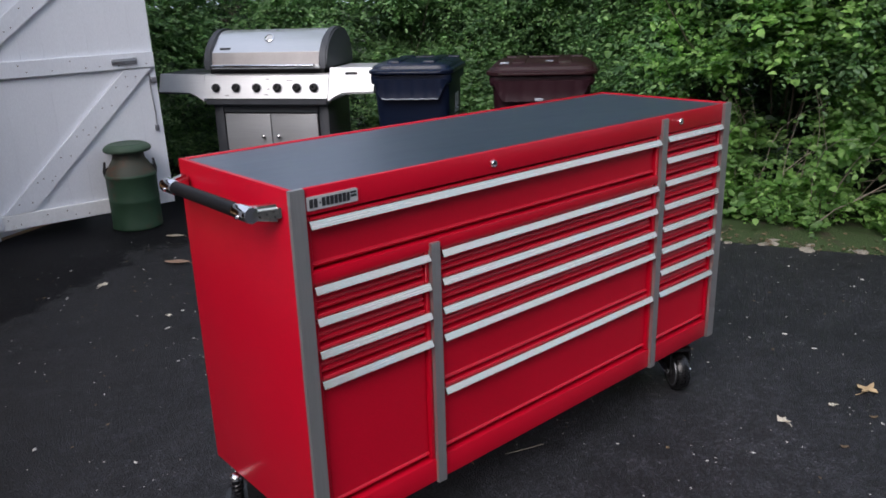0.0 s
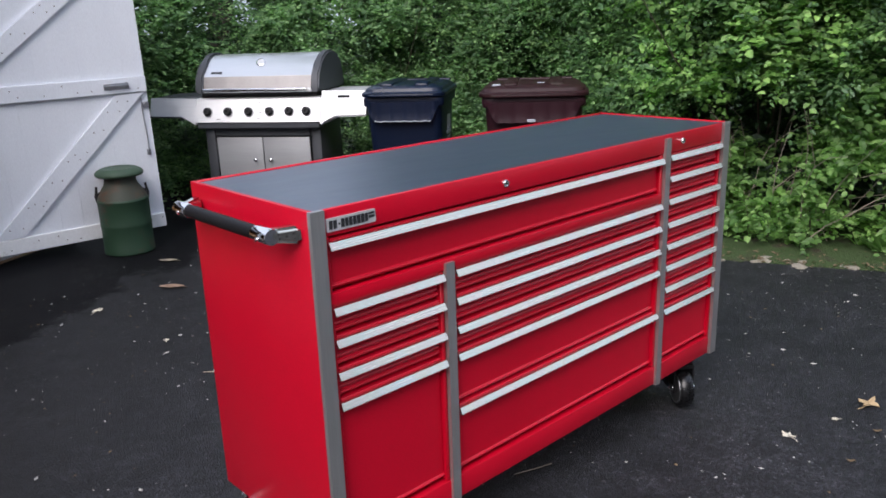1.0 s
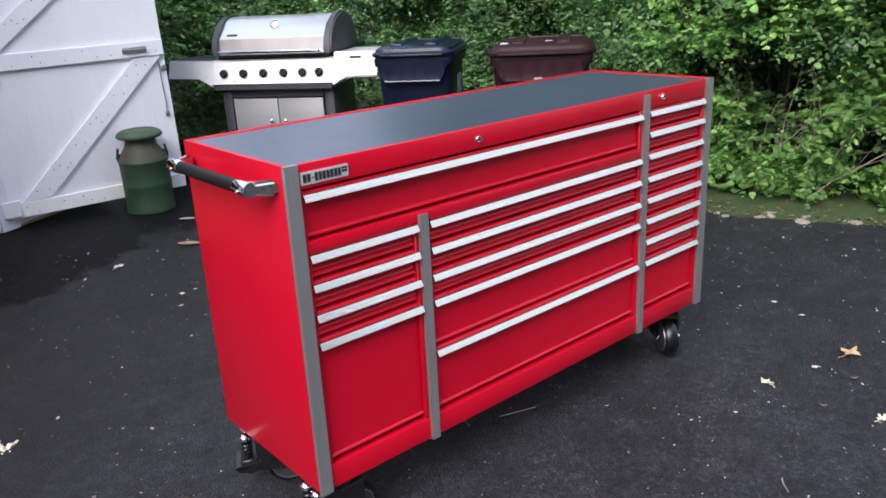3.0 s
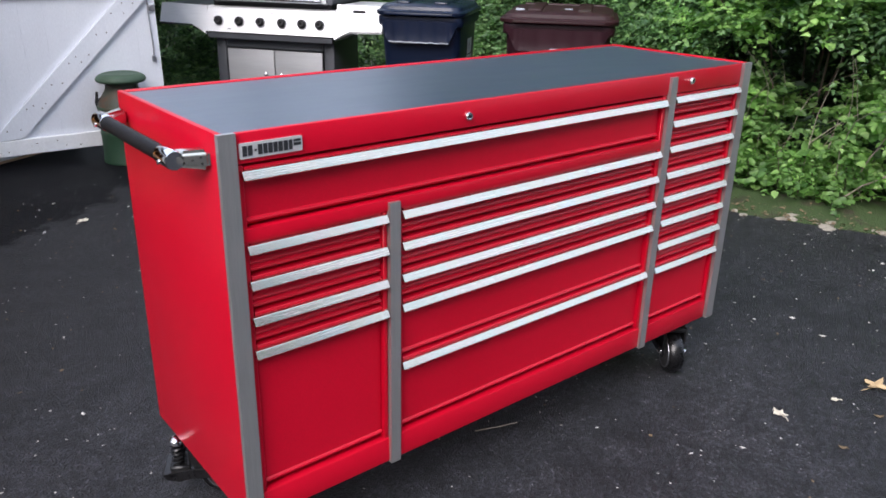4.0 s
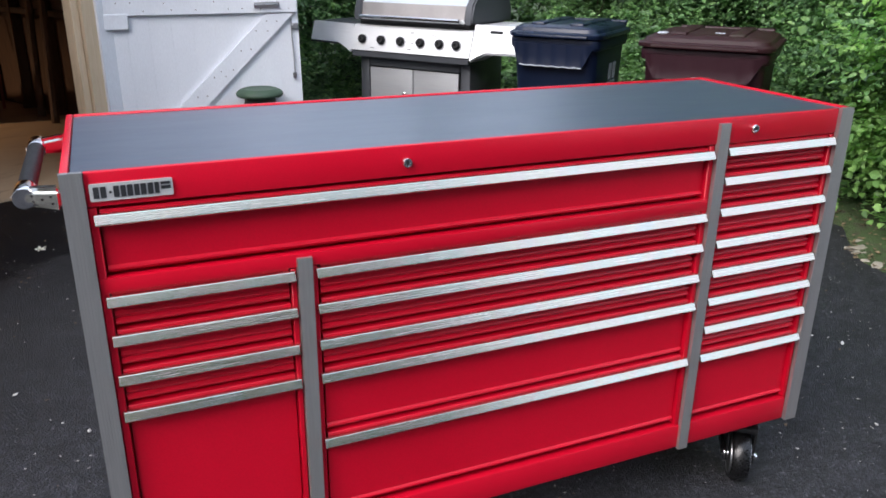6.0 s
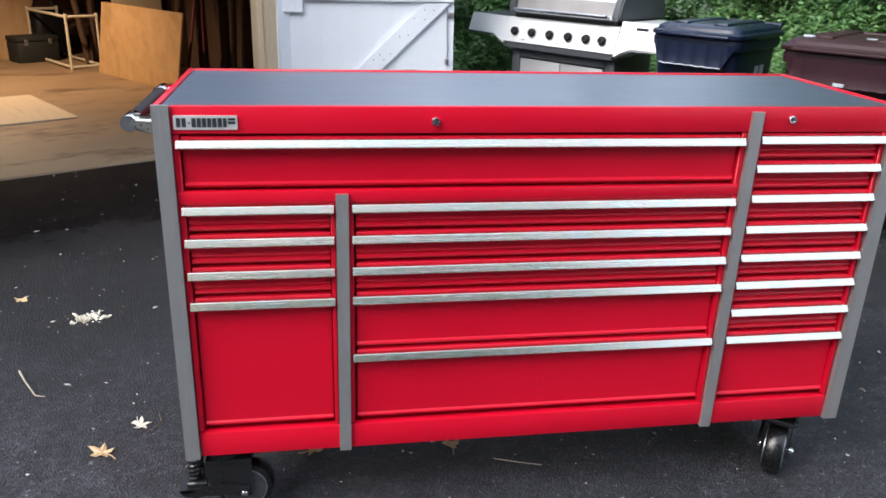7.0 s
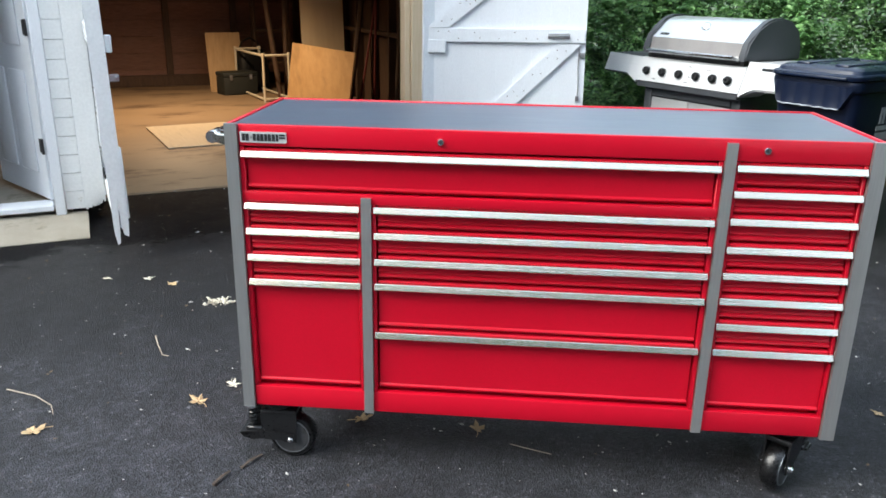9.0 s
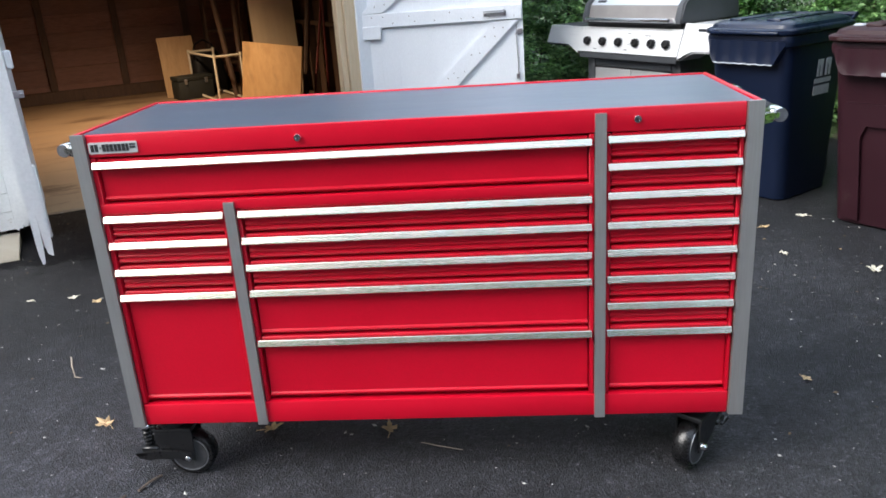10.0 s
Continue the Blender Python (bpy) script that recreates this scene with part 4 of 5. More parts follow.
        if brake:
            bm = bmesh.new()
            extrude(bm, [(-0.115, 0.100), (-0.06, 0.106), (0.02, 0.104), (0.06, 0.095), (0.06, 0.078), (0.0, 0.076), (-0.05, 0.078), (-0.075, 0.072), (-0.11, 0.082)], "y", -0.052, -0.043)
            bx(bm, -0.12, -0.075, -0.052, 0.05, 0.088, 0.100, 0.003)
            part("brake_lever", bm, CASTBLACK, cs)

    caster(0.089, 0.068, 0, True)
    caster(0.085, 0.438, -28, True)
    caster(1.731, 0.094, -128, True)
    caster(1.73, 0.47, 40, False)


cabinet()


# ---- gas grill ----
def grill():
    g = thing("gas_grill", pose(2.103, 3.88, 0.047, 0, 0, -54.6), "stainless six-burner gas grill with a charcoal cart", "grill")

    def z(v):
        return v - 0.035
    bm = bmesh.new()
    for x0, x1 in ((-0.47, -0.39), (0.39, 0.47)):
        bx(bm, x0, x1, 0.05, 0.52, z(0.09), z(0.80), 0.012, 2)
    bx(bm, -0.39, 0.39, 0.05, 0.52, z(0.70), z(0.80), 0.01)
    bx(bm, -0.39, 0.39, 0.06, 0.52, z(0.10), z(0.19), 0.01)
    bx(bm, -0.388, 0.388, 0.42, 0.51, z(0.19), z(0.70), 0.004)
    part("cart", bm, ENAMEL, g, "charcoal grey enamelled cart")
    for s in (-1, 1):
        a, b = sorted((s * 0.003, s * 0.378))
        dr = part("cart_door", box(a, b, 0.044, 0.066, z(0.195), z(0.695), 0.006, 2), STEELDOOR, g, "brushed stainless door")
        bm = bmesh.new()
        lathe(bm, [(0.006, 0), (0.006, 0.015), (0.013, 0.018), (0.013, 0.028), (0.008, 0.032)], 12, pose(s * 0.062, 0.044, z(0.525), 90, 0, 0))
        part("door_knob", bm, CHROME, dr)
        for k in (-1, 1):
            bm = bmesh.new()
            lathe(bm, [(0.03, -0.02), (0.048, -0.022), (0.05, 0), (0.048, 0.022), (0.03, 0.02)], 20, pose(s * 0.42, 0.28 + k * 0.18, 0.05, 0, 90, 0))
            bx(bm, s * 0.42 - 0.012, s * 0.42 + 0.012, 0.27 + k * 0.18, 0.29 + k * 0.18, 0.05, 0.07, 0.002)
            part("caster", bm, TYRE, g)
    # control panel, slightly raked
    bm = bmesh.new()
    extrude(bm, [(0.02, z(0.818)), (-0.034, z(0.82)), (-0.031, z(0.828)), (0.028, z(0.985)), (0.04, z(0.995)), (0.10, z(0.995)), (0.10, z(0.795))], "x", -0.50, 0.50)
    part("control_panel", bm, PANEL, g, "bright stainless control panel", smooth=25)
    part("panel_lip", box(-0.49, 0.49, -0.024, 0.08, z(0.770), z(0.816), 0.006), ENAMEL, g)
    for i in range(6):
        x = (-0.395, -0.2295, -0.0625, 0.1045, 0.2595, 0.3945)[i]
        bm = bmesh.new()
        lathe(bm, [(0.037, 0), (0.037, 0.005), (0.031, 0.008)], 20, pose(x, -0.006, z(0.892), 69.4, 0, 0))
        bz = part("bezel", bm, STEELDOOR, g)
        bm = bmesh.new()
        lathe(bm, [(0.031, 0.008), (0.030, 0.03), (0.025, 0.038)], 18, pose(x, -0.006, z(0.892), 69.4, 0, 0))
        tube(bm, [(x, -0.034, z(0.884)), (x, -0.050, z(0.915))], 0.006, 6)
        part("knob", bm, BLACK, bz, "black control knob")
    for dx, dz, w in ((0.0, 0.06, 0.03), (0.02, -0.01, 0.022), (0.0, -0.05, 0.03), (0.17, 0.05, 0.05), (-0.32, -0.055, 0.03)):
        part("marking_bar", box(dx, dx + w, 0.376 * (dz + 0.08) - 0.039, 0.0 + 0.376 * (dz + 0.08), z(0.895) + dz, z(0.899) + dz), INK, g)
    # side shelves with dropped fascia
    for s, x_out in ((-1, 0.885), (1, 0.85)):
        bm = bmesh.new()
        pts = [(0.50, z(0.80)), (0.56, z(0.835)), (0.62, z(0.862)), (x_out, z(0.868)), (x_out, z(1.0 if s < 0 else 1.03)), (0.505, z(0.99 if s < 0 else 1.035))]
        extrude(bm, [(s * x, zz) for x, zz in pts], "y", -0.029, 0.03)
        for q in bm.verts:
            q.co.y += max(0.0, q.co.z - z(0.828)) * 0.376 * (1 if q.co.y < 0 else 0.6)
        part("shelf_fascia", bm, PANEL, g, "stainless shelf fascia")
        bm = bmesh.new()
        a, b = sorted((s * 0.502, s * x_out))
        bx(bm, a, b, 0.072, 0.50, z(0.965), z(1.0 if s < 0 else 1.03), 0.008, 2)
        extrude(bm, [(s * 0.50, z(0.79)), (s * 0.56, z(0.822)), (s * 0.62, z(0.848)), (s * x_out, z(0.854)), (s * x_out, z(0.866)), (s * 0.62, z(0.861)), (s * 0.50, z(0.80))], "y", -0.006, 0.2)
        part("side_shelf", bm, ENAMEL if s < 0 else PANEL, g)
    part("fascia_slot", box(0.63, 0.72, 0.026, 0.05, z(0.985), z(1.003), 0.001), INK, g, "dark slot in the fascia")
    # firebox and hood
    bm = bmesh.new()
    extrude(bm, [(0.08, z(0.81)), (0.05, z(0.996)), (0.05, z(1.03)), (0.55, z(1.03)), (0.52, z(0.81))], "x", -0.46, 0.46)
    part("firebox", bm, DARKIRON, g, "dark firebox")
    prof = [(0.025, 1.032), (0.03, 1.06), (0.05, 1.152), (0.13, 1.225), (0.175, 1.262), (0.22, 1.287), (0.28, 1.302), (0.36, 1.305), (0.46, 1.285), (0.54, 1.22), (0.58, 1.12), (0.585, 1.032)]
    bm = bmesh.new()
    extrude(bm, [(y, z(v)) for y, v in prof], "x", -0.43, 0.43)
    part("hood", bm, STEEL, g, "stainless steel hood with smoky stains", smooth=20)
    # thin sheet over the lower front that carries the painted reflection
    bm = bmesh.new()
    loft(bm, [[(x, 0.0285, z(1.062)), (x, 0.0475, z(1.149)), (x, 0.0455, z(1.1495)), (x, 0.0265, z(1.0625))] for x in np.linspace(-0.428, 0.428, 9)])
    part("hood_front", bm, HOODLOW, g, "lower hood front, smoke-browned, with a dark reflection in its colour")
    big = [(0.30 + (y - 0.30) * 1.05, z(1.03) + (v - 1.03) * 1.05) for y, v in prof]
    for s in (-1, 1):
        a, b = sorted((s * 0.431, s * 0.495))
        bm = bmesh.new()
        extrude(bm, big, "x", a, b)
        bmesh.ops.bevel(bm, geom=[e for e in bm.edges if len(e.link_faces) == 2 and abs(e.verts[0].co.x - e.verts[1].co.x) < 1e-5], offset=0.012, segments=2, affect="EDGES")
        part("hood_end", bm, ENAMEL, g, "charcoal cast hood end")
    bm = bmesh.new()
    tube(bm, [(-0.41, -0.02, z(1.055)), (0.41, -0.02, z(1.055))], 0.013, 12)
    for s in (-1, 1):
        tube(bm, [(s * 0.39, -0.02, z(1.055)), (s * 0.39, 0.04, z(1.06))], 0.01, 8)
    part("hood_handle", bm, CHROME, g, "bright tubular hood handle")
    part("hood_lip", box(-0.43, 0.43, 0.015, 0.05, z(1.02), z(1.034), 0.004), DARKIRON, g)
    up = pose(0.0, 0.150, z(1.243), 42, 0, 0)
    bm = bmesh.new()
    lathe(bm, [(0.036, -0.01), (0.036, 0.008), (0.030, 0.011), (0.028, 0.008)], 24, up)
    th = part("thermometer", bm, CHROME, g, "round chrome thermometer")
    bm = bmesh.new()
    lathe(bm, [(0.028, 0.0), (0.028, 0.0085)], 20, up)
    part("dial", bm, BADGE, th)
    bm = bmesh.new()
    bx(bm, -0.045, 0.045, -0.012, 0.012, -0.002, 0.003, 0.002)
    bm.transform(pose(-0.335, 0.078, z(1.176), 43, 0, 0))
    part("maker_plate", bm, INK, g, "small dark plate without readable lettering")


grill()


# ---- wheeled bins ----
def bin_(name, m, body_mat, lid_mat, label, w, d, h, lettered):
    b = thing(name, m, label, "bin", "wheeled bins by the hedge")

    def half(z):
        """Half width, front and rear of the tapered body at a height."""
        f = min(1.0, z / (h * 0.93))
        dd, cy = d * (0.74 + 0.18 * f), 0.04 * (1 - f) - 0.01
        return w * (0.82 + 0.12 * f) / 2, cy - dd / 2, cy + dd / 2
    bm = bmesh.new()
    rings = []
    for f, grow, r in ((0, -0.03, 0.06), (0.012, 0, 0.07), (0.05, 0, 0.07), (0.3, 0, 0.07), (0.55, 0, 0.07), (0.80, 0, 0.065), (0.93, 0.0, 0.06), (0.94, 0.035, 0.06), (0.955, 0.04, 0.06), (0.985, 0.04, 0.06), (1.0, 0.03, 0.06)):
        hw, y0, y1 = half(h * 0.93 * f)
        rings.append(rrect(2 * hw + grow, y1 - y0 + grow, r, h * 0.93 * f, 5, 0, (y0 + y1) / 2))
    loft(bm, rings)
    part("body", bm, body_mat, b, smooth=35)
    # fluted apron below the rim; its ends sweep up in an S to the rim
    bm = bmesh.new()
    n, zt = 36, h * 0.905
    rows = []
    for zf in (0.0, 0.08, 0.55, 1.0):
        row = []
        for i in range(n + 1):
            k = 2 * i / n - 1
            e = min(1.0, max(0.0, (abs(k) - 0.70) / 0.28))
            low = h * 0.778 + (zt - h * 0.778) * 0.92 * e * e * (3 - 2 * e)
            flute = 0.007 * max(0.0, math.cos(i * math.pi / 3)) if abs(k) < 0.8 else 0.0
            wrap = 0.05 * max(0.0, abs(k) - 0.8) / 0.2
            row.append((w * 0.485 * k, -d / 2 - 0.020 + wrap + flute - (0.004 if zf == 0 else 0), low + (zt - low) * zf))
        rows.append(row)
    back = [[(x, y + 0.07, z) for x, y, z in row] for row in rows]
    loft(bm, [back[0]] + rows + [back[-1]], cap=False, closed=False)
    for k in (0, n):
        bm.faces.new([bm.verts.new(v) for v in (back[0][k], rows[0][k], rows[-1][k], back[-1][k])])
    part("apron", bm, body_mat, b, smooth=50)
    bm = bmesh.new()
    tube(bm, [(x, y - 0.002, z + 0.003 + 0.002 * math.sin(x * 90)) for x, y, z in rows[0][5:n - 4]], 0.004, 6)
    part("apron_edge", bm, SCUFF if lettered else body_mat, b, "scuffed pale lower edge" if lettered else "")
    # thin domed lid over a dark gap, with a raised centre and a lip at the front
    bm = bmesh.new()
    rim = [(0.97, 0.97, 0.93), (1.04, 1.05, 0.937), (1.05, 1.06, 0.945), (1.05, 1.06, 0.958), (1.02, 1.03, 0.965), (0.98, 0.98, 0.967), (0.95, 0.95, 0.985), (0.86, 0.88, 0.998), (0.5, 0.55, 1.006)]
    loft(bm, [rrect(w * a, d * c, 0.08 * a, h * f, 5) for a, c, f in rim])
    lid = part("lid", bm, lid_mat, b, smooth=28)
    for s_ in (-1, 1):
        part("lid_rib", box(s_ * w * 0.22 - 0.045, s_ * w * 0.22 + 0.045, -d * 0.40, d * 0.42, h * 0.990, h * 1.014, 0.012, 2), lid_mat, lid)
    part("lid_lip", box(-w * 0.40, w * 0.40, -d * 0.555, -d * 0.505, h * 0.938, h * 0.954, 0.006, 2), lid_mat, lid)
    bm = bmesh.new()
    tube(bm, [(-w * 0.40, d / 2 - 0.02, h * 0.93), (-w * 0.40, d / 2 + 0.09, h * 0.985), (w * 0.40, d / 2 + 0.09, h * 0.985), (w * 0.40, d / 2 - 0.02, h * 0.93)], 0.016, 8)
    part("rear_handle", bm, body_mat, b)
    for s_ in (-1, 1):
        bm = bmesh.new()
        lathe(bm, [(0.05, -0.025), (0.12, -0.028), (0.125, 0), (0.12, 0.028), (0.05, 0.025)], 24, pose(s_ * w * 0.27, d * 0.34, 0.125, 0, 90, 0))
        part("wheel", bm, TYRE, b)
    if lettered:
        # two outlined capitals' worth of bars over two lines of smaller print
        for y0, y1, z0, z1 in ((0.00, 0.022, 0.735, 0.835), (0.035, 0.057, 0.735, 0.835), (0.022, 0.035, 0.80, 0.835), (0.085, 0.107, 0.735, 0.835), (0.120, 0.142, 0.735, 0.835), (0.107, 0.120, 0.80, 0.835),
                               (-0.02, 0.155, 0.695, 0.722), (-0.02, 0.145, 0.625, 0.680)):
            hw0, hw1 = half(z0)[0], half(z1)[0]
            bm = bmesh.new()
            loft(bm, [[(hw0 - 0.01, y0, z0), (hw0 + 0.003, y0, z0), (hw0 + 0.003, y1, z0), (hw0 - 0.01, y1, z0)], [(hw1 - 0.01, y0, z1), (hw1 + 0.003, y0, z1), (hw1 + 0.003, y1, z1), (hw1 - 0.01, y1, z1)]])
            part("lettering_bar", bm, SCUFF, b, "pale lettering bar")
    else:
        # proud surround that leaves a sunken arch low on the front
        outer = [(-0.40, 0.03), (-0.40, 0.60), (-0.36, 0.64), (0.36, 0.64), (0.40, 0.60), (0.40, 0.03)]
        inner = [(-0.24, 0.03), (-0.24, 0.47), (-0.19, 0.53), (0.19, 0.53), (0.24, 0.47), (0.24, 0.03)]
        fr = [[(x * w * (0.80 + 0.2 * z / h), half(z * h)[1] + dy, z * h) for x, z in pts] for pts, dy in ((outer, 0.012), (outer, -0.016), (inner, -0.022), (inner, 0.012))]
        bm = bmesh.new()
        rows2 = [[bm.verts.new(p) for p in r] for r in fr]
        for a, c in zip(rows2, rows2[1:]):
            for i in range(len(a) - 1):
                bm.faces.new((a[i], a[i + 1], c[i + 1], c[i]))
        for i in (0, -1):
            bm.faces.new([r[i] for r in rows2])
        part("front_surround", bm, body_mat, b, smooth=30)
        part("worn_spot", box(-w * 0.06, w * 0.02, -d / 2 - 0.028, -d / 2 - 0.018, h * 0.782, h * 0.80, 0.003), SCUFF, b, "pale worn spot on the apron")
        for x, y in ((-0.25, -0.24), (0.05, -0.16)):
            bm = bmesh.new()
            loft(bm, [rrect(0.075, 0.05, 0.02, h * 0.994, 3, x, y), rrect(0.05, 0.03, 0.012, h * 1.009, 3, x, y)])
            part("lid_stud", bm, SCUFF, lid, "pale worn spot on the lid")
    return b


bin_("wheeled_bin", pose(2.89, 3.02, 0.012, 0, 0, -51.2), BINBLUE, LIDBLUE, "dark blue plastic wheeled bin with pale lettering", 0.57, 0.70, 1.075, True)
bin_("wheeled_bin", pose(3.40, 2.28, 0.006, 0, 0, -50.0), BINMAROON, BINLID, "dark maroon plastic wheeled bin with a weathered lid", 0.70, 0.74, 1.07, False)


# ---- milk can ----
def milk_can():
    c = thing("milk_can", pose(1.05, 3.955, rise(1.05, 3.955) + 0.002), "old green milk can with a rusty shoulder", "milk can")
    bm = bmesh.new()
    lathe(bm, [(0.150, 0.0), (0.166, 0.004), (0.168, 0.02), (0.164, 0.03), (0.165, 0.19), (0.168, 0.2), (0.165, 0.21), (0.166, 0.355), (0.170, 0.362), (0.170, 0.372), (0.164, 0.380)], 36)
    part("body", bm, CANGREEN, c, "dull green painted body")
    bm = bmesh.new()
    lathe(bm, [(0.163, 0.379), (0.155, 0.40), (0.128, 0.445), (0.112, 0.47), (0.104, 0.49), (0.102, 0.53)], 36)
    part("shoulder", bm, CANRUST, c, "rusty shoulder and neck")
    bm = bmesh.new()
    lathe(bm, [(0.103, 0.534), (0.120, 0.529), (0.146, 0.530), (0.155, 0.538), (0.157, 0.548), (0.152, 0.560), (0.136, 0.573), (0.118, 0.581), (0.108, 0.584), (0.100, 0.581), (0.05, 0.579)], 36)
    part("lid", bm, CANLID, c, "faded green cap")
    for s in (-1, 1):
        bm = bmesh.new()
        a = radians(-20)
        dx, dy = math.cos(a) * s, math.sin(a) * s
        tube(bm, [(dx * 0.160, dy * 0.160, 0.372), (dx * 0.166, dy * 0.166, 0.40), (dx * 0.160, dy * 0.160, 0.43), (dx * 0.156, dy * 0.156, 0.465)], 0.012, 8, 0.008)
        tube(bm, [(dx * 0.158, dy * 0.158, 0.405), (dx * 0.135, dy * 0.135, 0.425)], 0.009, 8)
        part("ear_handle", bm, DARKIRON, c, "dark iron ear")


milk_can()


# ---- planting ----
def leaf_mesh(name, pos, way, nrm, length, width, material):
    """Folded six-point leaves: arrays of base, direction, normal and size."""
    n = len(pos)
    side = np.cross(way, nrm)
    side /= np.linalg.norm(side, axis=1)[:, None] + 1e-9
    nrm = np.cross(side, way)
    L, Wd = length[:, None], width[:, None]
    v = np.empty((n, 6, 3), np.float32)
    v[:, 0] = pos
    v[:, 1] = pos + way * L * 0.30 + side * Wd * 0.5 + nrm * Wd * 0.16
    v[:, 2] = pos + way * L * 0.68 + side * Wd * 0.40 + nrm * Wd * 0.10
    v[:, 3] = pos + way * L - nrm * L * 0.10
    v[:, 4] = pos + way * L * 0.68 - side * Wd * 0.40 + nrm * Wd * 0.10
    v[:, 5] = pos + way * L * 0.30 - side * Wd * 0.5 + nrm * Wd * 0.16
    me = bpy.data.meshes.new(name)
    me.vertices.add(n * 6)
    me.vertices.foreach_set("co", v.reshape(-1))
    idx = (np.arange(n)[:, None] * 6 + np.array([0, 1, 2, 3, 0, 3, 4, 5])[None]).reshape(-1)
    me.loops.add(n * 8)
    me.loops.foreach_set("vertex_index", idx.astype(np.int32))
    me.polygons.add(n * 2)
    me.polygons.foreach_set("loop_start", (np.arange(n * 2) * 4).astype(np.int32))
    me.update(calc_edges=True)
    me.materials.append(material)
    return me


def unit(a):
    return a / (np.linalg.norm(a, axis=1)[:, None] + 1e-9)


def sprays(rng, base, out, per, size, droop=0.35, spread=1.0, wide=(0.42, 0.6)):
    """Twigs that grow from the base points along out, with leaves on both sides."""
    n = len(base)
    way = unit(out + rng.normal(0, 0.55, (n, 3)) * spread)
    length = rng.uniform(0.16, 0.40, n)
    tt = (np.arange(per) + 0.5) / per
    P = base[:, None] + way[:, None] * (length[:, None] * tt)[..., None]
    P[..., 2] -= droop * (length[:, None] * tt) ** 2 * 2
    side = unit(np.cross(way, np.array([[0, 0, 1.0]]) + rng.normal(0, 0.25, (n, 3))))
    sgn = np.where(np.arange(per) % 2 == 0, 1.0, -1.0)[None, :, None]
    d = way[:, None] * 0.55 + side[:, None] * sgn * 0.85 + rng.normal(0, 0.25, (n, per, 3))
    d[..., 2] -= 0.18
    up = np.array([0, 0, 1.0]) + rng.normal(0, 0.42, (n, per, 3)) + out[:, None] * 0.7
    sz = size * rng.uniform(0.6, 1.3, (n, per)) * rng.uniform(0.75, 1.3, (n, 1))
    return P.reshape(-1, 3), unit(d.reshape(-1, 3)), unit(up.reshape(-1, 3)), sz.reshape(-1), (sz * rng.uniform(*wide, (n, per))).reshape(-1)


HX = np.array([5.9, 5.3, 4.95, 4.60, 4.28, 4.12, 4.35, 4.75, 4.85, 4.4, 3.6, 2.9, 2.3, 1.8, 1.3])
HY = np.array([-1.7, -1.4, -1.0, -0.4, 0.5, 1.15, 1.8, 2.5, 3.4, 4.3, 4.9, 5.2, 5.4, 5.35, 5.4])
HS = np.concatenate([[0], np.cumsum(np.hypot(np.diff(HX), np.diff(HY)))])


def hedge_at(s):
    x, y = np.interp(s, HS, HX), np.interp(s, HS, HY)
    e = 0.25
    tx, ty = np.interp(s + e, HS, HX) - np.interp(s - e, HS, HX), np.interp(s + e, HS, HY) - np.interp(s - e, HS, HY)
    k = np.hypot(tx, ty) + 1e-9
    return x, y, -ty / k, tx / k


def in_hollow(s, h):
    """Dark gaps between the low growth and the overhanging crowns, with dead canes in them."""
    wob = 1.0 + 0.35 * np.sin(s * 9 + h * 7) + 0.2 * np.sin(s * 23 - h * 17)
    gap = np.zeros(np.shape(s), bool)
    for s0, h0, ds, dh in ((3.48, 0.78, 0.48, 0.25), (2.50, 0.34, 0.50, 0.20), (1.75, 0.42, 0.35, 0.22), (4.35, 1.55, 0.22, 0.14)):
        gap |= ((s - s0) / ds) ** 2 + ((h - h0) / dh) ** 2 < wob
    return gap


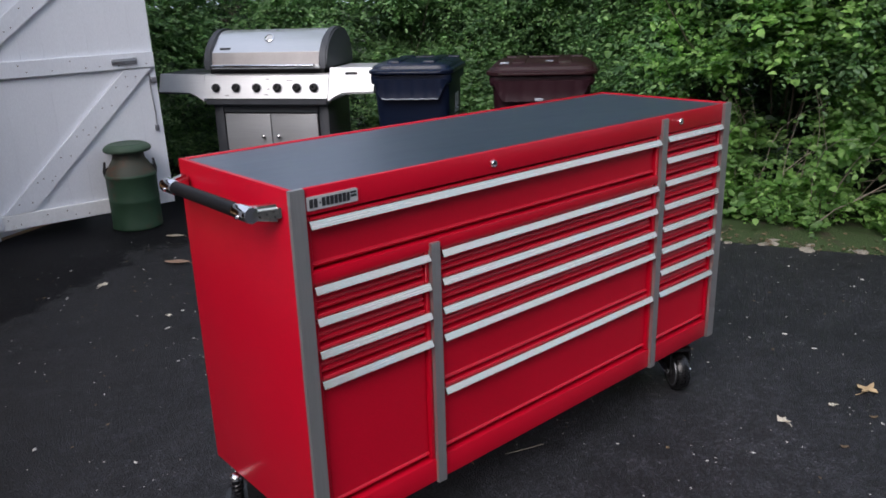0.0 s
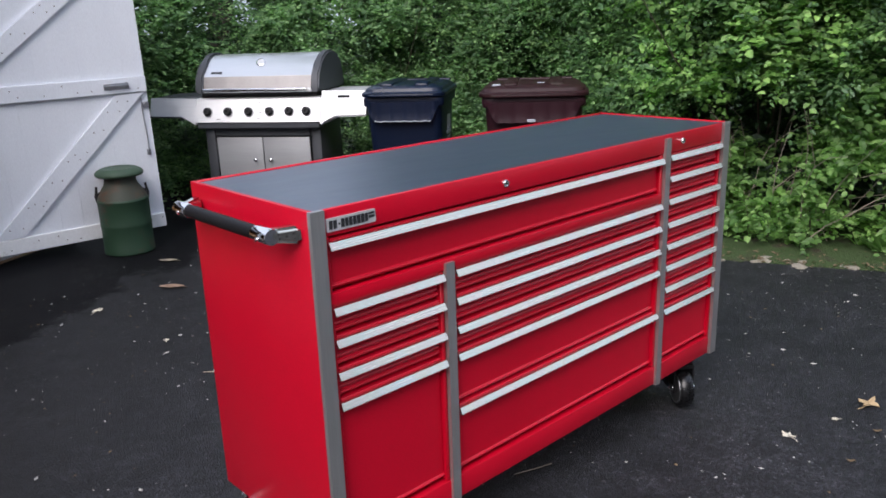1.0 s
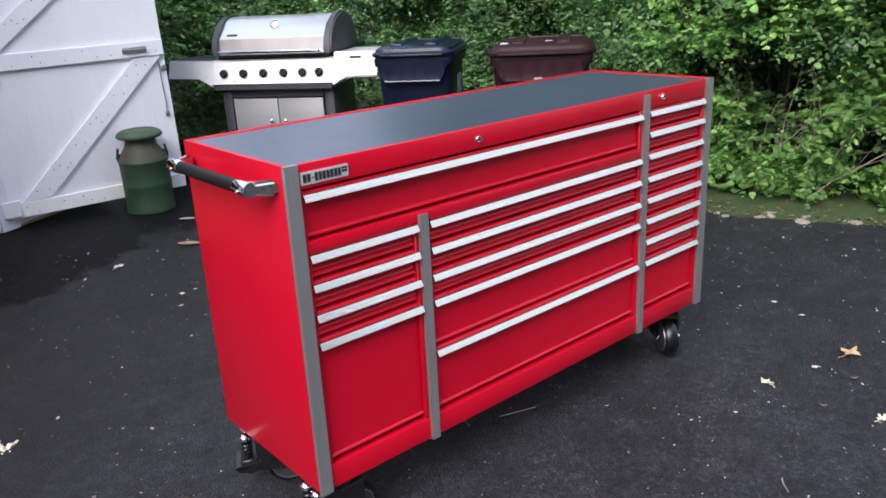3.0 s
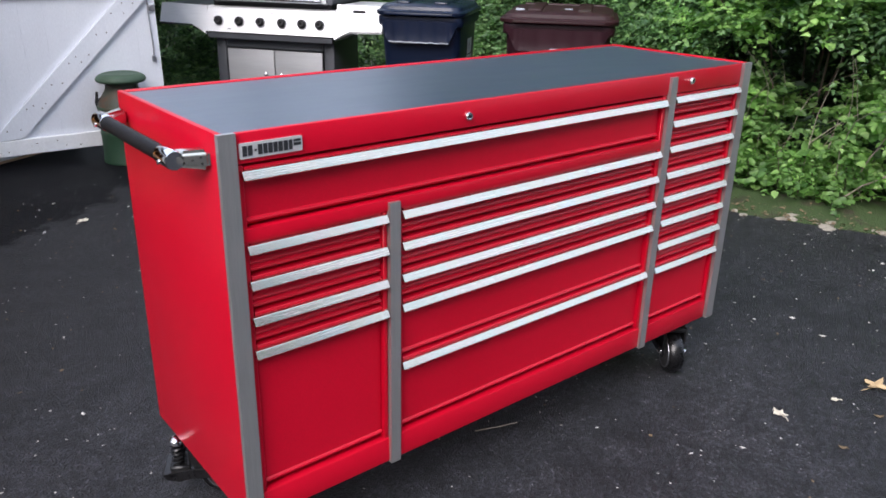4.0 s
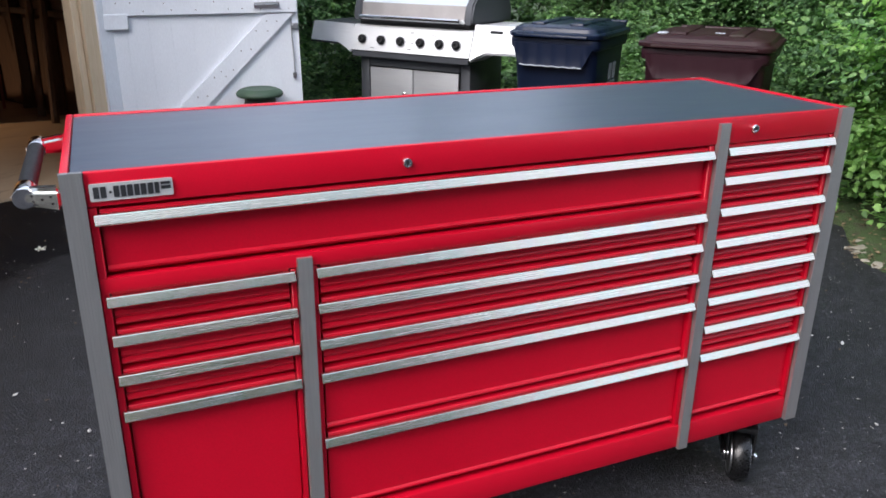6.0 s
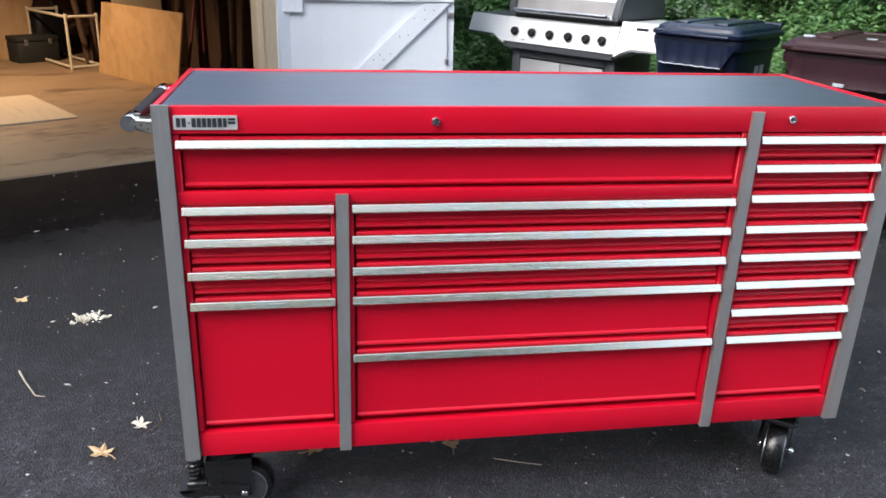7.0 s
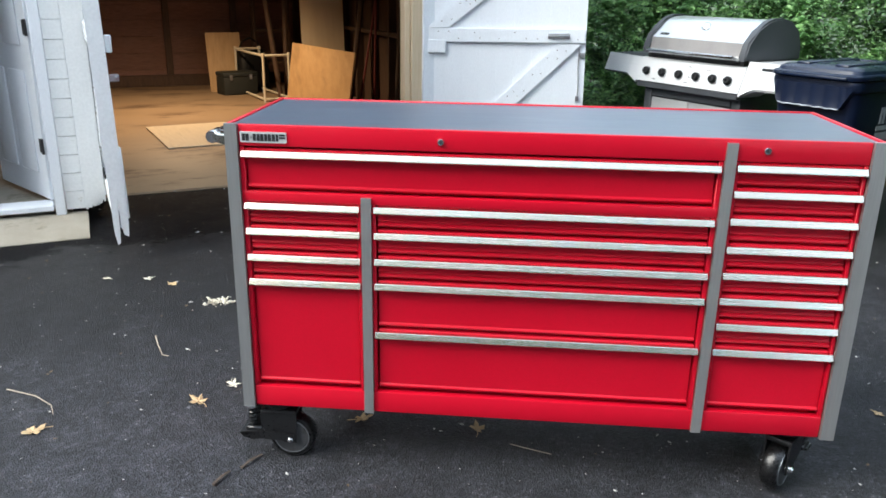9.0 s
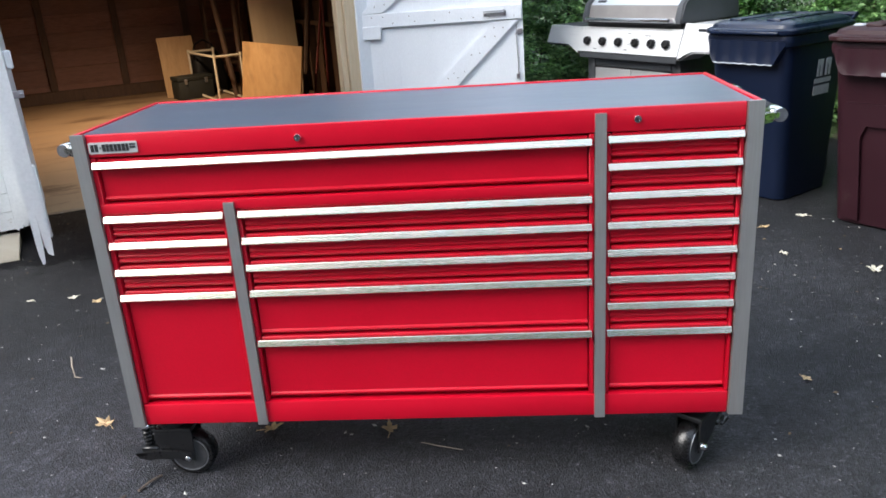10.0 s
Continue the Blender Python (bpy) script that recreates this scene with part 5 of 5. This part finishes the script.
def hedge():
    rng = np.random.default_rng(7)
    total = HS[-1]
    n_sh = 11
    names = ["dense green hedge shrub with small pointed leaves", "leafy green shrub leaning over the drive's edge", "dense dark green shrub behind the grill and bins"]
    for i in range(n_sh):
        s0, s1 = total * i / n_sh, total * (i + 1) / n_sh
        sm = (s0 + s1) / 2
        bright = sm < 4.3
        cx, cy, nx, ny = [float(v[0]) for v in hedge_at(np.array([sm]))]
        sh = thing("shrub", pose(cx, cy, rise(cx, cy)), names[0] if 3 < sm < 6 else (names[1] if bright else names[2]), "shrub", "hedge shrubs")
        org = np.array([cx, cy, rise(cx, cy)])
        top = 2.1 + 0.85 * min(1.0, max(0.0, (sm - 2.2) / 1.2)) * min(1.0, max(0.0, (7.2 - sm) / 1.0))
        n = int((2800 if bright else 3700) * (s1 - s0) * top / 2.1)
        # leafy tufts with looser growth between them
        nc = int((16 if bright else 26) * (s1 - s0) * 2.2)
        cs, ch = rng.uniform(s0 - 0.2, s1 + 0.2, nc), rng.uniform(0.03, 1, nc) ** 0.85 * top
        pick = rng.integers(0, nc, n)
        loose = rng.uniform(0, 1, n) < 0.3
        s = np.where(loose, rng.uniform(s0 - 0.25, s1 + 0.25, n), cs[pick] + rng.normal(0, 0.13, n))
        h = np.where(loose, rng.uniform(0.02, 1, n) ** 0.85 * (top + 0.05), np.clip(ch[pick] + rng.normal(0, 0.075, n), 0.02, top + 0.1))
        x, y, ox, oy = hedge_at(s)
        # front swells and recedes; foot drawn back so that dark gaps open near the ground
        wave = np.array([noise.noise((a * 1.1, b * 1.3, 3.0)) * 0.55 + noise.noise((a * 2.8, b * 3.0, 9.0)) * 0.36 for a, b in zip(s, h)])
        foot = np.clip((0.75 - h) / 0.75, 0, 1) * -0.22
        dep = rng.exponential(0.14, n) - 0.08
        off = wave + foot - np.clip(dep, -0.12, 1.2) - np.clip(h - top + 0.5, 0, 1) * 0.5
        if bright:
            off = np.where(h < 0.85, np.minimum(off, -0.14 + 0.32 * h), off)
        hollow = in_hollow(s, h)
        keep = np.array([noise.noise((a * 1.9, b * 1.9, 21.0)) for a, b in zip(s, h)]) > -0.42 - 0.3 * (dep > 0.25)
        keep &= ~hollow
        base = np.stack([x + ox * off, y + oy * off, h + 0.02], 1)[keep]
        out = np.stack([ox, oy, np.full(n, 0.35)], 1)[keep]
        low = np.zeros(len(base), bool)
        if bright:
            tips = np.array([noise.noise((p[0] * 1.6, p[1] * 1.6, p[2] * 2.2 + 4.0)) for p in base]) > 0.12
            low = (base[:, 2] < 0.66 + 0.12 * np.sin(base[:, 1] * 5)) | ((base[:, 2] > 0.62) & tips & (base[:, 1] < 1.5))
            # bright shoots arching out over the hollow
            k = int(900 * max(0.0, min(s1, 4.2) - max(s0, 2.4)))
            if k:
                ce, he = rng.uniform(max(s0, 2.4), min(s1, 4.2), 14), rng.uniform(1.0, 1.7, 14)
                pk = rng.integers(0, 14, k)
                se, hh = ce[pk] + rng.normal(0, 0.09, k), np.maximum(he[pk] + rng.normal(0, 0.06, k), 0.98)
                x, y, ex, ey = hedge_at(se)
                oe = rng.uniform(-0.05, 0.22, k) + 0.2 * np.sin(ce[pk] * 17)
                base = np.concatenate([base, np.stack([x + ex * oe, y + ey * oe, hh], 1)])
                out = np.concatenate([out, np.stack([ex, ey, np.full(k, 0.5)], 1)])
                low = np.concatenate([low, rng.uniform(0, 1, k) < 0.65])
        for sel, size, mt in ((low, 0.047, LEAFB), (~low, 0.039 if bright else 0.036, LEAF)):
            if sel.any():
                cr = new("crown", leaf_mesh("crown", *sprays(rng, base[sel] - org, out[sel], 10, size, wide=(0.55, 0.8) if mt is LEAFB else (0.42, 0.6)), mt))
                cr.parent = sh
        # inner growth, with the hedge's depth shade put into its leaf colour
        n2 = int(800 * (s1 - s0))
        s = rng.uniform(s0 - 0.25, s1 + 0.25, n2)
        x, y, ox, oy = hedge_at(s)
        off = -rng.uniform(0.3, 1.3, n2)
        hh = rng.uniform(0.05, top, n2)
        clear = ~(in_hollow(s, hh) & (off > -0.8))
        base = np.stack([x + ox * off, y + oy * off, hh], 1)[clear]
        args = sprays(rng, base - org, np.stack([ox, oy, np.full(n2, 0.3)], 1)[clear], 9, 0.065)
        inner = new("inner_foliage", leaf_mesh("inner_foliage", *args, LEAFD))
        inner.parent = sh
        tagged(inner, "inner leaves with the hedge's shade in their colour")
        # stems
        for k in range(7):
            st = rng.uniform(s0, s1)
            a = [float(v[0]) for v in hedge_at(np.array([st]))]
            back = rng.uniform(0.4, 1.0)
            p = np.array([a[0] - a[2] * back, a[1] - a[3] * back, -0.05])
            pts = [p - org]
            d = np.array([a[2] * rng.uniform(-0.1, 0.5), a[3] * rng.uniform(-0.1, 0.5), 1.0]) + rng.normal(0, 0.25, 3)
            for q in range(6):
                p = p + d / np.linalg.norm(d) * 0.40
                d = d + rng.normal(0, 0.2, 3) + np.array([0, 0, 0.3])
                pts.append(p - org)
            bm = bmesh.new()
            tube(bm, pts, rng.uniform(0.006, 0.013), 6, 0.002)
            part("stem", bm, STEM, sh, "bare grey stem")


hedge()


def bare_twigs():
    """Dead canes that show in the dark gap of the hedge near the drive."""
    rng = np.random.default_rng(3)
    for k in range(22):
        t = thing("dead_cane", pose(4.1 + rng.uniform(0.0, 0.3), 1.0 + rng.uniform(-0.6, 0.45), 0.06), "thin bare grey cane leaning out of the hedge", "cane", "dead canes")
        p, d = np.zeros(3), np.array([rng.uniform(-0.4, 0.3), rng.uniform(-0.9, 0.7), rng.uniform(0.8, 1.4)])
        pts = [p]
        for q in range(6):
            p = p + d / np.linalg.norm(d) * rng.uniform(0.13, 0.2)
            d = d + rng.normal(0, 0.16, 3) - np.array([0.06, 0.06, 0.12])
            pts.append(p)
        bm = bmesh.new()
        tube(bm, pts, rng.uniform(0.003, 0.0055), 5, 0.0015)
        part("cane", bm, CANE, t)


bare_twigs()


def low_plants():
    rng = np.random.default_rng(11)
    for k in range(58):
        s = rng.choice([rng.uniform(1.5, 2.6), rng.uniform(2.95, 3.6), rng.uniform(3.4, 5.0)], p=[0.45, 0.35, 0.2])
        x, y, ox, oy = [float(v[0]) for v in hedge_at(np.array([s]))]
        f = rng.uniform(-0.25, 0.14)
        x, y = x + ox * f, y + oy * f
        strap = 1.9 < s < 2.65 and k % 2 == 0
        pl = thing("weed", pose(x, y, rise(x, y) + 0.01), "low weed with long strap leaves at the drive's edge" if strap else "low bright green leafy weed at the drive's edge", "plant", "weeds along the drive")
        n = 4 if strap else 14
        base = np.stack([rng.normal(0, 0.05, n), rng.normal(0, 0.05, n), rng.uniform(0.0, 0.03 if strap else 0.16, n)], 1)
        if strap:
            m = n * 5
            a = rng.uniform(0, 6.28, m)
            way = unit(np.stack([np.cos(a) * 0.6, np.sin(a) * 0.6, rng.uniform(0.5, 1.1, m)], 1))
            size = rng.uniform(0.11, 0.19, m)
            me = leaf_mesh("leaves", np.repeat(base, 5, 0), way, unit(np.stack([-np.cos(a), -np.sin(a), np.full(m, 0.6)], 1)), size, size * rng.uniform(0.2, 0.3, m), LEAFB)
        else:
            out = np.stack([rng.normal(0, 0.7, n), rng.normal(0, 0.7, n), np.full(n, 0.7)], 1)
            me = leaf_mesh("leaves", *sprays(rng, base, out, 7, 0.046, wide=(0.55, 0.8)), LEAFB)
        part_ob = new("leaves", me)
        part_ob.parent = pl
        bm = bmesh.new()
        tube(bm, [(0, 0, -0.03), (0.01, 0.0, 0.08), (0.0, 0.02, 0.10 if strap else 0.26)], 0.006, 5, 0.002)
        part("stem", bm, STEM, pl)


low_plants()


def tree(x, y, r, h, lean=0.0, leafy=True, label="tall tree with a dark furrowed trunk behind the hedge"):
    rng = np.random.default_rng(int(abs(x * 100 + y * 10)))
    t = thing("tree", pose(x, y, 0), label, "tree", "trees round the drive")
    bm = bmesh.new()
    pts = [(lean * h * f + 0.05 * math.sin(5 * f), 0.04 * math.cos(4 * f), -0.1 + h * f) for f in np.linspace(0, 1, 9)]
    tube(bm, pts, r, 14, r * 0.45)
    part("trunk", bm, BARK, t, "dark furrowed trunk")
    tips = []
    for k in range(9):
        a, z0 = k * 2.4 + rng.uniform(0, 0.6), h * rng.uniform(0.70, 0.98)
        p = np.array([lean * z0, 0, z0])
        d = np.array([math.cos(a), math.sin(a), 0.5])
        q = [p]
        for i in range(5):
            p = p + d * rng.uniform(0.35, 0.6)
            d = d + rng.normal(0, 0.18, 3)
            q.append(p)
            tips.append(p)
        bm = bmesh.new()
        tube(bm, q, r * 0.32, 7, r * 0.06)
        part("limb", bm, BARK, t)
    if leafy:
        tips = np.array(tips)
        base = np.repeat(tips, 60, 0) + rng.normal(0, 0.42, (len(tips) * 60, 3))
        out = unit(base - np.array([[lean * h, 0, h * 0.8]]))
        cr = new("crown", leaf_mesh("crown", *sprays(rng, base, out, 8, 0.09), LEAF))
        cr.parent = t


tree(3.62, 7.2, 0.17, 11.5)


def backdrop():
    """Uneven banks of leaf clumps, added out of view for reflections and to block low sky."""
    rng = np.random.default_rng(5)
    for label, x0, y0, x1, y1, h, n, size in (("dark leaf bank behind the hedge, added to block sky", 6.2, 7.6, 9.5, -1.0, 7.0, 13000, 0.16), ("unseen leaf bank across the drive, added for reflections", -8, -10.5, 6, -10.5, 10.8, 13000, 0.18),
                                              ("unseen low leaf bank past the drive's end, added to block low sky", -11, -9, -11, 3, 4.6, 7000, 0.18)):
        f = rng.uniform(0, 1, n)
        lump = np.array([noise.noise((a * 14, 2.0, 7.0)) * 0.5 + noise.noise((a * 4.3, 5.0, 1.0)) * 2.4 for a in f])
        z = rng.uniform(0, 1, n) * (h + lump * 0.9)
        dx, dy = x1 - x0, y1 - y0
        k = math.hypot(dx, dy)
        depth = rng.normal(0, 0.5, n)
        base = np.stack([x0 + dx * f - dy / k * depth, y0 + dy * f + dx / k * depth, z], 1)
        c = np.array([[0.0, 0.0, 2.0]])
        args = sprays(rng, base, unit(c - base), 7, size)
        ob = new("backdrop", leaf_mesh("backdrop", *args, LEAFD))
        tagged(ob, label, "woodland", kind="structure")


backdrop()


# ---- litter on the drive ----
def lobed_leaf(r, lobes, deep, seed):
    rng = random.Random(seed)
    bm = bmesh.new()
    n = lobes * 4
    c = bm.verts.new((0, 0, 0.004))
    ring = []
    for i in range(n):
        a = 2 * math.pi * i / n
        k = 1.0 if i % 4 == 0 else (0.72 if i % 4 in (1, 3) else deep)
        rr = r * k * rng.uniform(0.8, 1.15)
        ring.append(bm.verts.new((rr * math.cos(a), rr * 0.8 * math.sin(a), 0.003 + rng.uniform(0.0, 0.35) * r * k)))
    for i in range(n):
        bm.faces.new((c, ring[i], ring[(i + 1) % n]))
    ext = bmesh.ops.extrude_face_region(bm, geom=bm.faces[:])
    bmesh.ops.translate(bm, vec=(0, 0, 0.0012), verts=[g for g in ext["geom"] if isinstance(g, bmesh.types.BMVert)])
    tube(bm, [(-r * 0.2, 0, 0.004), (-r * 0.9, r * 0.1, 0.006), (-r * 1.4, r * 0.3, 0.004)], 0.0016, 4)
    return bm


LEAVES = [(2.198, -0.476, 0.052, 1), (1.749, -0.358, 0.032, 0), (-0.311, 0.350, 0.042, 1), (-0.797, 0.08, 0.045, 1), (-0.223, 0.487, 0.036, 0), (0.326, 0.298, 0.04, 1),
          (0.743, 0.281, 0.04, 1), (-1.25, 1.484, 0.024, 0), (-1.035, 1.508, 0.03, 0), (-0.886, 1.456, 0.035, 1), (0.434, 2.89, 0.04, 0),
          (1.716, 3.937, 0.05, 0), (1.555, 3.498, 0.05, 1), (1.07, 2.64, 0.035, 1), (1.78, -0.762, 0.03, 0), (0.529, 2.216, 0.02, 0), (1.985, -0.431, 0.018, 0), (2.924, 1.574, 0.05, 0), (2.235, 0.55, 0.025, 1),
          (2.624, 2.25, 0.035, 1), (2.594, 1.841, 0.03, 0), (2.888, 2.426, 0.04, 0), (-0.317, 2.84, 0.035, 0)]
for i, (x, y, r, dry) in enumerate(LEAVES):
    lf = thing("fallen_leaf", pose(x, y, rise(x, y), 0, 0, i * 77 % 360), "curled tan dead leaf lying on the asphalt" if dry else "small bleached leaf lying on the asphalt", "leaf", "fallen leaves")
    part("blade", lobed_leaf(r, 5 if i % 3 else 4, 0.42, i), DRYLEAF if dry else PALELEAF, lf, smooth=0)



def long_leaf(length, width, lift):
    """Narrow dead leaf, keeled along its midrib and curled up at both ends."""
    bm = bmesh.new()
    n, rows = 9, []
    for i in range(n):
        f = i / (n - 1)
        half = width / 2 * math.sin(math.pi * min(0.97, max(0.05, f))) ** 0.7
        zz = 0.004 + lift * (2 * f - 1) ** 2
        rows.append([bm.verts.new(((f - 0.5) * length, k * half, zz + abs(k) * half * 0.35)) for k in (-1, -0.5, 0, 0.5, 1)])
    for a, b in zip(rows, rows[1:]):
        for i in range(4):
            bm.faces.new((a[i], a[i + 1], b[i + 1], b[i]))
    ext = bmesh.ops.extrude_face_region(bm, geom=bm.faces[:])
    bmesh.ops.translate(bm, vec=(0, 0, 0.0012), verts=[g for g in ext["geom"] if isinstance(g, bmesh.types.BMVert)])
    tube(bm, [(length * 0.48, 0, lift), (length * 0.62, 0.004, 0.004)], 0.0015, 4)
    return bm


for x, y, length, wide, way, mt, words in ((0.90, 2.97, 0.15, 0.062, -46, BROWNLEAF, "long curled brown dead leaf lying on the asphalt"), (1.12, 3.50, 0.12, 0.05, -44, GREYLEAF, "long greyish dead leaf lying on the asphalt"),
                                           (0.97, 2.42, 0.055, 0.02, 20, BROWNLEAF, "narrow brown dead leaf lying on the asphalt"), (1.996, -0.575, 0.03, 0.014, -50, LITTER, "dark wet scrap of leaf lying on the asphalt"),
                                           (1.722, -0.584, 0.028, 0.014, -60, LITTER, "dark wet scrap of leaf lying on the asphalt"), (2.38, -0.598, 0.035, 0.012, -55, LITTER, "dark wet scrap of leaf lying on the asphalt")):
    lf = thing("fallen_leaf", pose(x, y, rise(x, y), 0, 0, way), words, "leaf", "fallen leaves")
    part("blade", long_leaf(length, wide, 0.008), mt, lf)

# lichen-covered twig cluster
cl = thing("lichen_tuft", pose(-0.575, 1.27, 0.0), "pale lichen tuft on a broken twig", "lichen")
bm = bmesh.new()
rnd = random.Random(9)
for i in range(80):
    a, rr = rnd.uniform(0, 6.28), rnd.uniform(0.01, 0.075)
    x, y = rr * math.cos(a), rr * math.sin(a) * 0.8
    tube(bm, [(x * 0.6, y * 0.6, 0.003), (x, y, rnd.uniform(0.008, 0.03)), (x * 1.2, y * 1.2 + 0.008, rnd.uniform(0.006, 0.028))], rnd.uniform(0.005, 0.010), 5, 0.004)
part("tuft", bm, PALELEAF, cl)

TWIGS = [[(-0.705, 0.86), (-0.66, 0.78), (-0.60, 0.69), (-0.565, 0.675)], [(-1.06, 0.34), (-0.92, 0.30), (-0.83, 0.25), (-0.785, 0.185)], [(0.86, 0.19), (0.93, 0.158), (1.0, 0.142)], [(-0.066, -0.147), (-0.052, -0.106), (-0.04, -0.071)],
         [(-0.009, -0.048), (0.01, -0.008), (0.034, 0.032)], [(0.485, 1.735), (0.535, 1.685), (0.583, 1.636)], [(1.0, 2.62), (1.09, 2.66), (1.16, 2.63)], [(-0.18, 0.55), (-0.16, 0.49), (-0.20, 0.44)], [(1.215, -0.69), (1.19, -0.705), (1.165, -0.735)]]
for k, pl in enumerate(TWIGS):
    x0, y0 = pl[0]
    tw = thing("twig", pose(x0, y0, 0), "short dark twig lying on the asphalt" if k in (3, 4, 7) else "thin pale dead twig lying on the asphalt", "twig", "fallen twigs")
    bm = bmesh.new()
    tube(bm, [(x - x0, y - y0, rise(x, y) + 0.006 + 0.004 * (i % 2)) for i, (x, y) in enumerate(pl)], {0: 0.004, 2: 0.0016, 3: 0.0062, 4: 0.0055, 5: 0.0018}.get(k, 0.0028), 6, 0.004 if k in (3, 4) else 0.0015)
    part("shoot", bm, DARKTWIG if k in (3, 4, 7) else (CANE if k == 2 else TWIG), tw)


def crumbs():
    """Grit, bud scales and leaf crumbs, too many to count."""
    rng = np.random.default_rng(2)
    vs, fs = [], []
    for i in range(7000):
        x, y = rng.uniform(-3.2, 4.0), rng.uniform(-2.6, 3.6)
        if x > edge(y) - 0.02:
            continue
        near = edge(y) - x
        if rng.uniform() > 0.5 + 0.5 * math.exp(-near * 1.4):
            continue
        r = rng.choice([0.0018, 0.0034, 0.0065], p=[0.74, 0.21, 0.05]) * rng.uniform(0.7, 1.3)
        a, st = rng.uniform(0, 6.28), rng.uniform(1, 2.6)
        z = rise(x, y) + 0.002
        k = len(vs)
        for j in range(4):
            t = a + j * math.pi / 2
            rr = r * (st if j % 2 else 1)
            vs.append((x + rr * math.cos(t), y + rr * math.sin(t), z + 0.001 * j))
        vs.append((x, y, z + r * 0.8))
        fs += [(k, k + 1, k + 4), (k + 1, k + 2, k + 4), (k + 2, k + 3, k + 4), (k + 3, k, k + 4)]
    me = bpy.data.meshes.new("crumbs")
    me.from_pydata(vs, [], fs)
    me.materials.append(CHIP)
    tagged(new("leaf_crumbs", me), "pale grit and leaf crumbs scattered on the asphalt", "debris", kind="stuff")
    # pale stones and leaf litter along the drive's edge
    for i in range(46):
        y = rng.uniform(-1.2, 1.5)
        x = edge(y) + rng.normal(0.03, 0.04)
        st = thing("stone", pose(x, y, rise(x, y) + 0.004, 0, 0, rng.uniform(0, 360)), "small pale stone at the ragged asphalt edge", "stone", "edge stones")
        b2 = bmesh.new()
        bmesh.ops.create_icosphere(b2, subdivisions=1, radius=rng.uniform(0.012, 0.035))
        for v in b2.verts:
            v.co.x *= 1.5
            v.co.z *= 0.5
            v.co += Vector(rng.normal(0, 0.003, 3))
        part("pebble", b2, CONCRETE, st)


crumbs()


def leaf_litter():
    """Dead leaf bits on the mossy strip between the asphalt and the hedge."""
    rng = np.random.default_rng(21)
    n = 520
    y = rng.uniform(-1.0, 2.0, n)
    x = np.array([edge(v) for v in y]) + np.abs(rng.normal(0.0, 0.16, n)) - 0.03
    z = np.array([rise(a, b) for a, b in zip(x, y)]) + 0.012 + 0.05 * np.clip(x - np.array([edge(v) for v in y]), 0, 1)
    a = rng.uniform(0, 6.28, n)
    way = unit(np.stack([np.cos(a), np.sin(a), rng.normal(0, 0.2, n)], 1))
    up = unit(np.stack([rng.normal(0, 0.35, n), rng.normal(0, 0.35, n), np.ones(n)], 1))
    size = rng.uniform(0.01, 0.036, n)
    me = leaf_mesh("leaf_litter", np.stack([x, y, z], 1), way, up, size, size * rng.uniform(0.4, 0.7, n), LITTER)
    tagged(new("leaf_litter", me), "dead brown leaf bits on the mossy strip beside the drive", "debris", kind="stuff")


leaf_litter()


def leaf_bits():
    """Brown and olive scraps of leaf on the asphalt, thicker towards the garage and the hedge."""
    rng = np.random.default_rng(31)
    n = 900
    x, y = rng.uniform(-2.6, 3.6, n), rng.uniform(-1.6, 3.6, n)
    keep = np.array([a < edge(b) - 0.05 and rng.uniform() < 0.25 + 0.75 * min(1.0, max(0.0, (b - 0.9) / 1.6)) for a, b in zip(x, y)])
    x, y = x[keep], y[keep]
    n = len(x)
    a = rng.uniform(0, 6.28, n)
    z = np.array([rise(p, q) for p, q in zip(x, y)]) + 0.006
    way = unit(np.stack([np.cos(a), np.sin(a), rng.normal(0, 0.12, n)], 1))
    up = unit(np.stack([rng.normal(0, 0.25, n), rng.normal(0, 0.25, n), np.ones(n)], 1))
    size = rng.uniform(0.006, 0.020, n)
    me = leaf_mesh("leaf_bits", np.stack([x, y, z], 1), way, up, size, size * rng.uniform(0.3, 0.7, n), LITTER)
    tagged(new("leaf_bits", me), "brown scraps of dead leaf scattered over the asphalt", "debris", kind="stuff")


leaf_bits()
